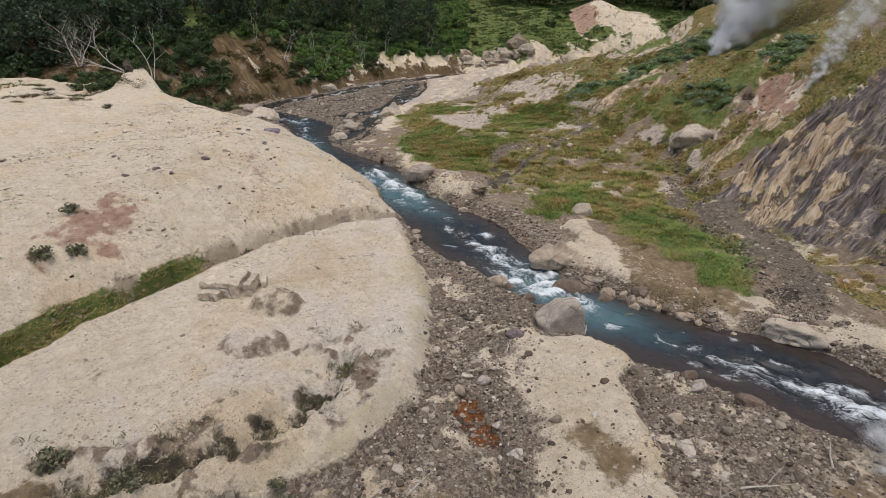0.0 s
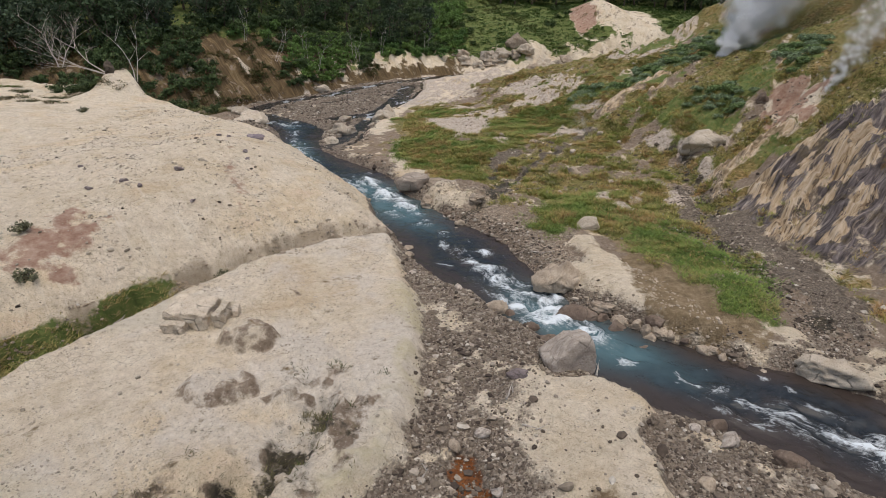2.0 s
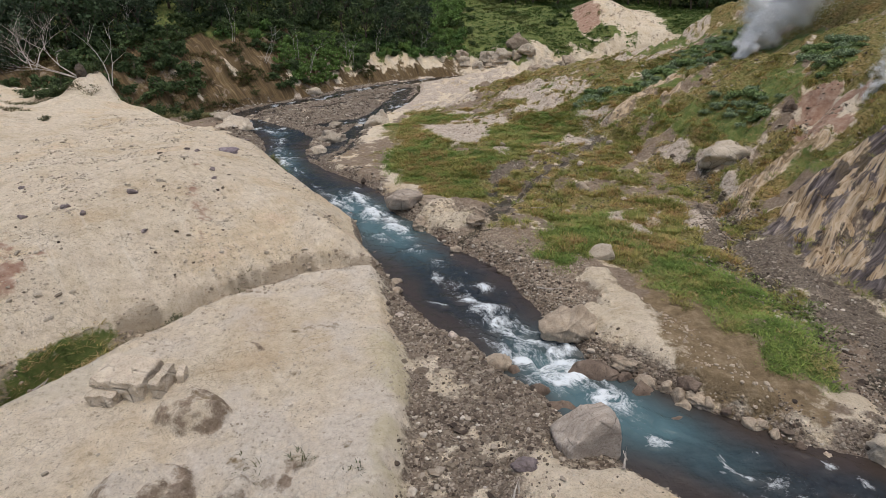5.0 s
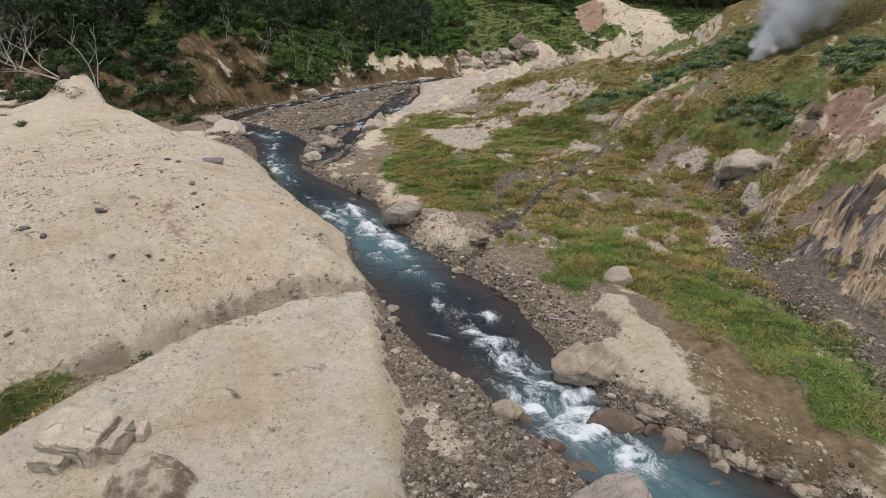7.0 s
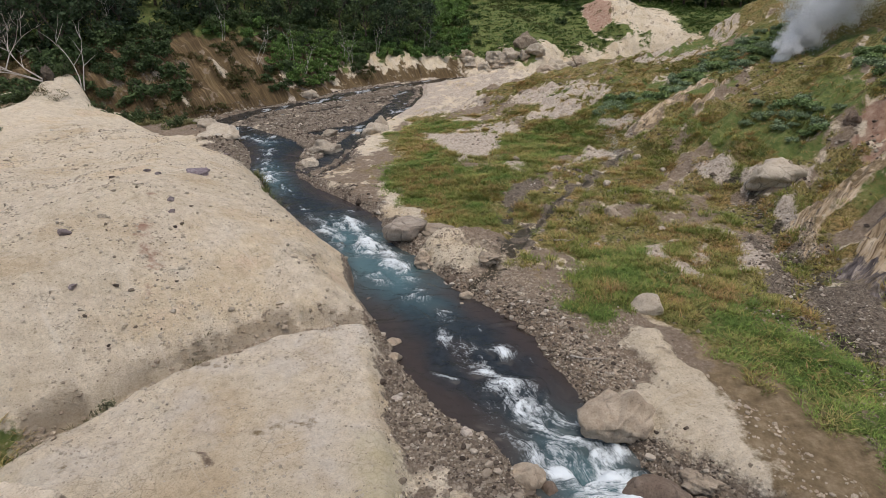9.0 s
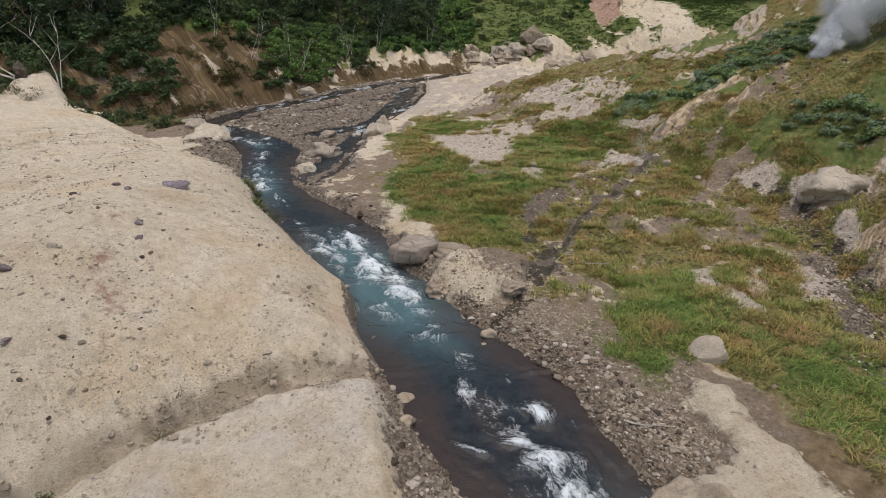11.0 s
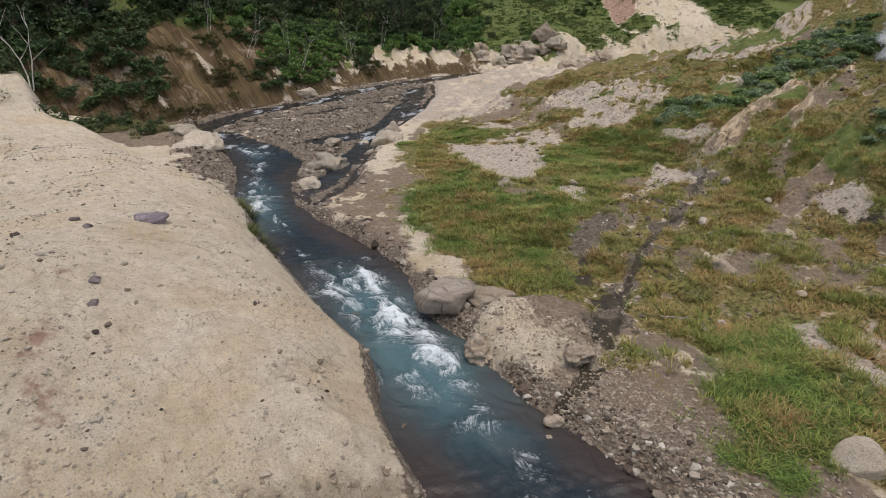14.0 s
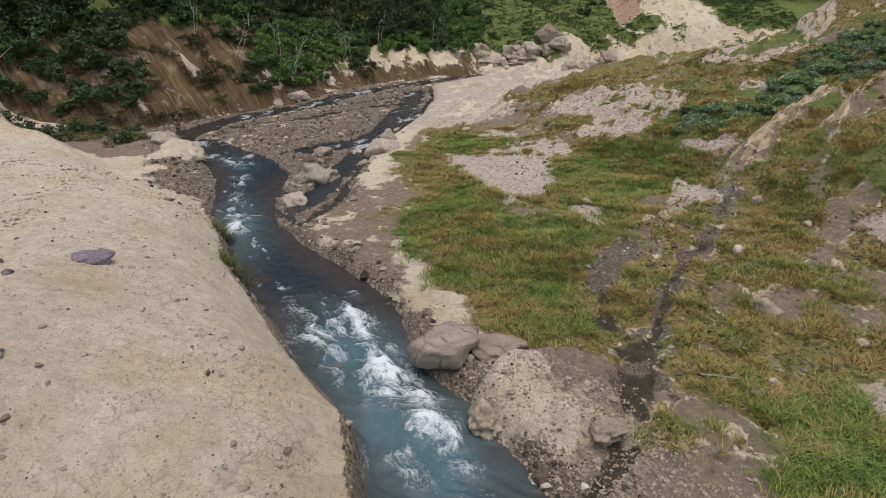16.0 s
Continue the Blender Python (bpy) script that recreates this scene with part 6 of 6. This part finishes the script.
def broad_tree(seed, tall, wide, tint, bark, label, trunk_share=0.35, clumps=30, per=40, leaf=0.36, name="tree"):
    """A leafy tree: tapered trunk with limbs, and an uneven crown of leaf clumps."""
    r = random.Random(seed)
    root = tagged(new(name), label, "tree", "trees of the valley forest")
    bm, tips = bmesh.new(), []
    lean = Vector((r.uniform(-0.15, 0.15), r.uniform(-0.15, 0.15), 1))
    knee = lean * tall * trunk_share
    limb(bm, (0, 0, -0.4), knee, 0.028 * tall, 0.019 * tall, 7)
    for k in range(5):
        t = 2 * math.pi * k / 5 + r.uniform(-0.4, 0.4)
        out = Vector((math.cos(t), math.sin(t), r.uniform(0.9, 1.9)))
        branching(bm, r, knee * r.uniform(0.75, 1.0), out, tall * r.uniform(0.34, 0.5), 0.011 * tall, 1, tips, 0.5, 3, 2)
    part("trunk", bm, bark, root)
    centres = []
    for k in range(clumps):
        t, h = r.uniform(0, 2 * math.pi), r.uniform(0.1, 1.0)
        ring = wide * 0.5 * math.sqrt(max(0.05, 1 - ((h - 0.5) / 0.56) ** 2)) * math.sqrt(r.uniform(0.15, 1.0))
        centres.append((ring * math.cos(t) + lean.x * h * tall * 0.3, ring * math.sin(t) + lean.y * h * tall * 0.3, h * tall * 0.96))
    thing("crown", leaf_clumps("crown", centres, 0.15 * wide + 0.28, per, leaf, tint, seed), M_LEAF, parent=root)
    return root


def bush(seed, wide, tall, tint, label, per=26, leaf=0.16, name="bush", clumps=16):
    r = random.Random(seed)
    root = tagged(new(name), label, "bush", "bushes on the banks")
    bm, tips = bmesh.new(), []
    branching(bm, r, (0, 0, -0.1), (0.1, 0.1, 1), tall * 0.8, 0.03 * tall + 0.008, 1, tips, 0.6, 3, 2)
    part("stem", bm, M_BARK, root)
    centres = [(wide * 0.42 * math.sqrt(r.random()) * math.cos(a), wide * 0.42 * math.sqrt(r.random()) * math.sin(a), tall * r.uniform(0.2, 0.85)) for a in [r.uniform(0, 6.28) for _ in range(clumps)]]
    thing("leaves", leaf_clumps("leaves", centres, 0.17 * wide + 0.06, per, leaf, tint, seed), M_LEAF, parent=root)
    return root


DARK_GREENS = [(0.050, 0.078, 0.036), (0.066, 0.102, 0.043), (0.046, 0.071, 0.038), (0.080, 0.116, 0.046), (0.058, 0.086, 0.048)]


def planted(protos, places, tall_range, sink=0.15):
    """The first places take the prototypes themselves, the rest take copies."""
    xs, ys = places
    zs = ground_z(xs, ys)
    for k in range(len(xs)):
        s = rng.uniform(*tall_range)
        m = pose(xs[k], ys[k], zs[k] - sink, rng.uniform(-4, 4), rng.uniform(-4, 4), rng.uniform(0, 360))
        if k < len(protos):
            ob = protos[k]
            ob.matrix_basis = m
        else:
            ob = copy_thing(protos[k % len(protos)], m)
        ob.scale = (s, s, s * rng.uniform(0.88, 1.12))


def spaced(n, box, weight, gap):
    xs, ys = pick_places(n * 5, box, weight)
    out = []
    for x, y in zip(xs, ys):
        if all((x - a) ** 2 + (y - b) ** 2 > gap * gap for a, b in out):
            out.append((x, y))
        if len(out) >= n:
            break
    return np.array([p[0] for p in out]), np.array([p[1] for p in out])


forest = [broad_tree(500 + k, 7.5, 5.0, DARK_GREENS[k % 5], M_BARK, "dark green leafy tree in the dense valley forest", 0.3) for k in range(6)]


def forest_weight(f, x, y):
    start = np.interp(x, [-120, -60, -36, -24, -10, 0], [3, 5, 17, 14, 7, 8])
    return (f["back"] > start + 2 * fbm(x * 0.15, y * 0.15, 2)) * (x < np.interp(y, [134, 139, 155, 170], [-5, -3, -1, 8])) * (f["back"] < 55)


planted(forest, spaced(232, (-84, 6, 80, 166), forest_weight, 2.9), (0.75, 1.25))
far_forest = [broad_tree(540 + k, 8, 6.0, (0.05, 0.075, 0.03), M_BARK, "green tree on the far valley side", 0.25, 18, 30, 0.5) for k in range(3)]
planted(far_forest, spaced(66, (16, 90, 150, 190), lambda f, x, y: (f["back"] > 18) * (y > 173 + 0.03 * np.abs(x - 40)), 3.6), (1.0, 1.6))

# bright shrubs along the cliff tops and at the forest's edge
bright = [bush(560 + k, 2.6, 1.7, ((0.12, 0.21, 0.055), (0.15, 0.235, 0.06), (0.09, 0.165, 0.048))[k], "bright green shrub on the cliff top", 34, 0.24, "shrub") for k in range(3)]


def shrub_weight(f, x, y):
    return (f["back"] > 2.2) * (f["back"] < 15) * (f["red"] < 0.45) * smooth(0.3, 0.7, f["green"]) * (x < 6) * (0.35 + 0.65 * smooth(-22, -12, x))


planted(bright, spaced(150, (-70, 6, 80, 150), shrub_weight, 1.5), (0.6, 1.3), 0.1)
planted([bush(574, 2.6, 1.4, (0.075, 0.11, 0.04), "green shrub on the far meadow", 34, 0.26, "shrub")], spaced(12, (4, 60, 140, 172), lambda f, x, y: (f["back"] > 9) * smooth(0.2, 0.6, fbm(x * 0.1, y * 0.1 + 3, 3) + 0.25) * (np.hypot((x - 48) / 13, (y - 160) / 8) > 1), 2.0), (0.6, 1.3))
planted([bush(570, 3.4, 2.6, (0.14, 0.225, 0.06), "bright green shrub beside the meadow", 40, 0.3, "shrub", 22)], spaced(34, (-4, 10, 138, 174), lambda f, x, y: (f["back"] > 8) * (x < 2 + 0.12 * (y - 134)), 2.0), (0.8, 1.5))

under = [bush(575 + k, 3.0, 2.0, ((0.06, 0.094, 0.036), (0.075, 0.112, 0.042))[k], "dark green bush at the forest's foot", 34, 0.28, "shrub") for k in range(2)]


def under_weight(f, x, y):
    start = np.interp(x, [-120, -60, -36, -24, -10, 0], [3, 5, 17, 14, 7, 8])
    return (f["back"] > 1.5) * (f["back"] < start + 3) * (x < 2) * np.where(f["back"] > start - 2, 1.0, 0.8 * smooth(0.05, 0.3, fbm(x * 0.16 + 7, y * 0.16, 3)) * (x < -14))


planted(under, spaced(190, (-80, 4, 76, 150), under_weight, 1.5), (0.6, 1.25), 0.1)

planted([bush(577, 2.6, 1.9, (0.13, 0.215, 0.055), "bright green shrub on the red bank", 36, 0.24, "shrub")],
        spaced(48, (-28, -14, 103, 126), lambda f, x, y: 1.0 * (area_distance(x, y, [(-27, 107), (-21.4, 104.8), (-19.6, 112), (-17, 121), (-14, 126), (-22, 126), (-28, 116)]) < 0), 1.3), (0.6, 1.2), 0.1)

# blue-green bushes on the slope, small bushes on the clay
slope_bush = [bush(580 + k, 1.6, 0.45, ((0.22, 0.285, 0.16), (0.18, 0.25, 0.10))[k], "low blue-green bush on the hillside", 34, 0.16) for k in range(2)]


def slope_weight(f, x, y):
    return f["scrub"] * (f["scrub"] > 0.3)


planted(slope_bush, spaced(190, (14, 44, 50, 92), slope_weight, 0.62), (0.45, 1.2), 0.05)
clay_bush = [bush(590, 1.0, 0.5, (0.15, 0.15, 0.09), "small grey-green bush on the clay hill", 26, 0.1)]
planted(clay_bush, (np.array([-20.2, -18.3, -19.4, -11.6, -33.4, -5.2, -8.2, -12.2, -9.5, -33.0, -4.9]), np.array([29.3, 26.4, 25.4, 31.2, 57.8, 14.0, 14.4, 14.2, 13.2, 74.5, 13.2])), (0.6, 1.25), 0.02)
edge_bush = [bush(596, 2.2, 1.3, (0.075, 0.105, 0.042), "dark green bush behind the clay ridge", 34, 0.17)]
planted(edge_bush, (np.array([-36.0, -34.6, -42.5, -40.6, -33.0, -39, -41.8, -43.5, -33.4, -32.2, -29.6, -35, -30.4, -31.4, -38.6, -39.8, -46, -48, -35.2, -34.0]), np.array([77.8, 80.6, 73.4, 71.6, 81.2, 76.2, 72.4, 73.6, 75.4, 73.0, 79.0, 76.4, 82.6, 73.2, 77.6, 71.2, 76, 77, 74.2, 73.4])), (0.7, 1.2), 0.05)


# ---- bare birches and dead wood ----
def bare_tree(name, x, y, seed, trunks, tall, label, depth=2, radius=0.11, material=None):
    """Pale trunks with bare twigs; trunks: the way that each leans."""
    root = tagged(new(name), label, "tree")
    root.matrix_basis = pose(x, y, ground_z(x, y)[0] - 0.2)
    for k, way in enumerate(trunks):
        bm, tips = bmesh.new(), []
        branching(bm, random.Random(seed + k), (0.25 * k, 0, 0), way, tall, radius, depth, tips, 0.42, 4, 2)
        part("trunk", bm, material or M_BIRCH, root)
    return root


bare_tree("birch_tree", -37.1, 75.8, 700, [(-0.06, 0, 1), (0.2, 0.1, 1)], 5.0, "slender pale birch with a forked trunk", 1, 0.085)
bare_tree("dead_tree", -38.7, 73.0, 710, [(-0.95, -0.1, 0.42), (-0.85, 0.2, 0.6), (-0.98, -0.2, 0.16)], 5.6, "bleached dead tree toppled over the clay ridge", 3, 0.10, M_DEAD)
boulder(-38.5, 73.1, (1.1, 1.3, 1.9), 20, M_BARK, "dark upturned root plate of the toppled tree", 840, 0.2, "", "root_plate", cuts=3, rough=0.45)
bare_tree("dead_tree", -52.5, 86.0, 720, [(-0.1, 0, 1), (0.3, 0.1, 0.9)], 5.0, "bare white standing dead tree at the forest's edge", 2, 0.10, M_DEAD)
for k, (x, y, lean) in enumerate([(-33.5, 108, 0.15), (-24, 112, -0.1), (-17, 121, 0.1), (-12, 127, 0.05), (-3, 134, 0.1), (-22, 110, 0.2), (-45, 96, 0.1), (-15.5, 120, -0.15), (-28, 106, 0.25)]):
    bare_tree("birch_tree", x, y, 730 + 3 * k, [(lean, 0, 1), (lean + 0.25, 0.1, 1)], 4.6, "thin pale birch among dark forest trees", 1, 0.04)


def driftwood(x, y, length, turn, seed, label="bleached driftwood branch on the gravel", radius=0.05):
    root = tagged(new("driftwood"), label, "driftwood", "driftwood on the banks")
    root.matrix_basis = pose(x, y, ground_z(x, y)[0] + 0.05, 0, 0, turn)
    bm, tips = bmesh.new(), []
    branching(bm, random.Random(seed), (0, 0, 0), (1, 0.1, 0.06), length, radius, 0, tips, 0.5, 5, 1)
    part("stick", bm, M_DEAD, root)
    bm, tips = bmesh.new(), []
    branching(bm, random.Random(seed + 50), (length * 0.45, 0, 0.03), (1, 0.9, 0.2), length * 0.45, radius * 0.6, 0, tips, 0.5, 3, 1)
    part("twig", bm, M_DEAD, root)


for k, (x, y, length, turn) in enumerate([(9.2, 13.8, 2.2, 10), (7.6, 13.0, 2.0, 25), (12.6, 14.6, 1.6, 60), (3.0, 19.6, 1.2, -40), (2.6, 21.0, 1.0, 50), (7.0, 46.5, 1.5, -35), (16.5, 12.8, 1.8, 30), (6.2, 22.0, 0.9, 60),
                                          (-14.6, 26.0, 0.8, 50), (-1.2, 13.6, 1.4, 40), (5.6, 34.9, 1.6, -35), (-10.2, 70.5, 2.0, 10), (-0.5, 17.2, 1.2, 70)]):
    driftwood(x, y, length, turn, 800 + k)
driftwood(-19.8, 104.6, 6.5, 125, 830, "long dead log leaning on the cliff foot", 0.12)


# ---- steam ----
def steam(name, foot, way, length, w0, w1, count, speck, label, seed, puffs=46):
    """A plume of countless droplets gathered in billows, widening as it drifts."""
    g = np.random.default_rng(seed)
    t = np.linspace(0, 1, puffs) ** 1.25
    way = np.array(way, float) / np.linalg.norm(way)
    side = np.cross(way, (0, 1, 0))
    side /= np.linalg.norm(side)
    other = np.cross(way, side)
    w = w0 + (w1 - w0) * t
    off = g.normal(0, 0.42, (puffs, 2)) * w[:, None]
    mid = np.array(foot)[None] + way[None] * (t * length)[:, None] + side[None] * off[:, :1] + other[None] * off[:, 1:]
    rad = w * g.uniform(0.3, 0.62, puffs)
    share = rad ** 1.4 * (1 - 0.72 * t)
    pick = g.choice(puffs, count, p=share / share.sum())
    d = g.normal(size=(count, 3))
    d /= np.linalg.norm(d, axis=1)[:, None]
    reach = np.abs(g.normal(0.55, 0.38, count))
    p = mid[pick] + d * (rad[pick] * reach)[:, None]
    v = (p[:, None] + g.normal(size=(count, 3, 3)) * speck).reshape(-1, 3)
    f = np.arange(count * 3).reshape(-1, 3)
    return thing(name, quick_mesh(name, v, f, None, True), M_STEAM, label, "steam", kind="stuff")


def vent(x, y):
    return (x, y, ground_z(x, y)[0])


steam("steam_plume", vent(32.9, 71.8), (0.62, 0.1, 1), 19, 0.9, 6.6, 760000, 0.034, "dense white steam rising from a hillside vent", 1, 150)
steam("steam_plume", vent(31.3, 50), (0.55, 0.1, 1), 11, 0.5, 2.3, 120000, 0.012, "thin white steam drifting off the slope", 2, 110)
steam("steam_wisp", vent(14.8, 62.5), (0.05, 0, 1), 3.4, 1.0, 1.9, 30000, 0.0045, "faint wisp of steam over a pale spring", 3)
steam("steam_wisp", vent(14.7, 14.6), (0.3, -0.2, 1), 2.0, 1.0, 1.5, 160000, 0.0065, "small cloud of steam over the river", 4)
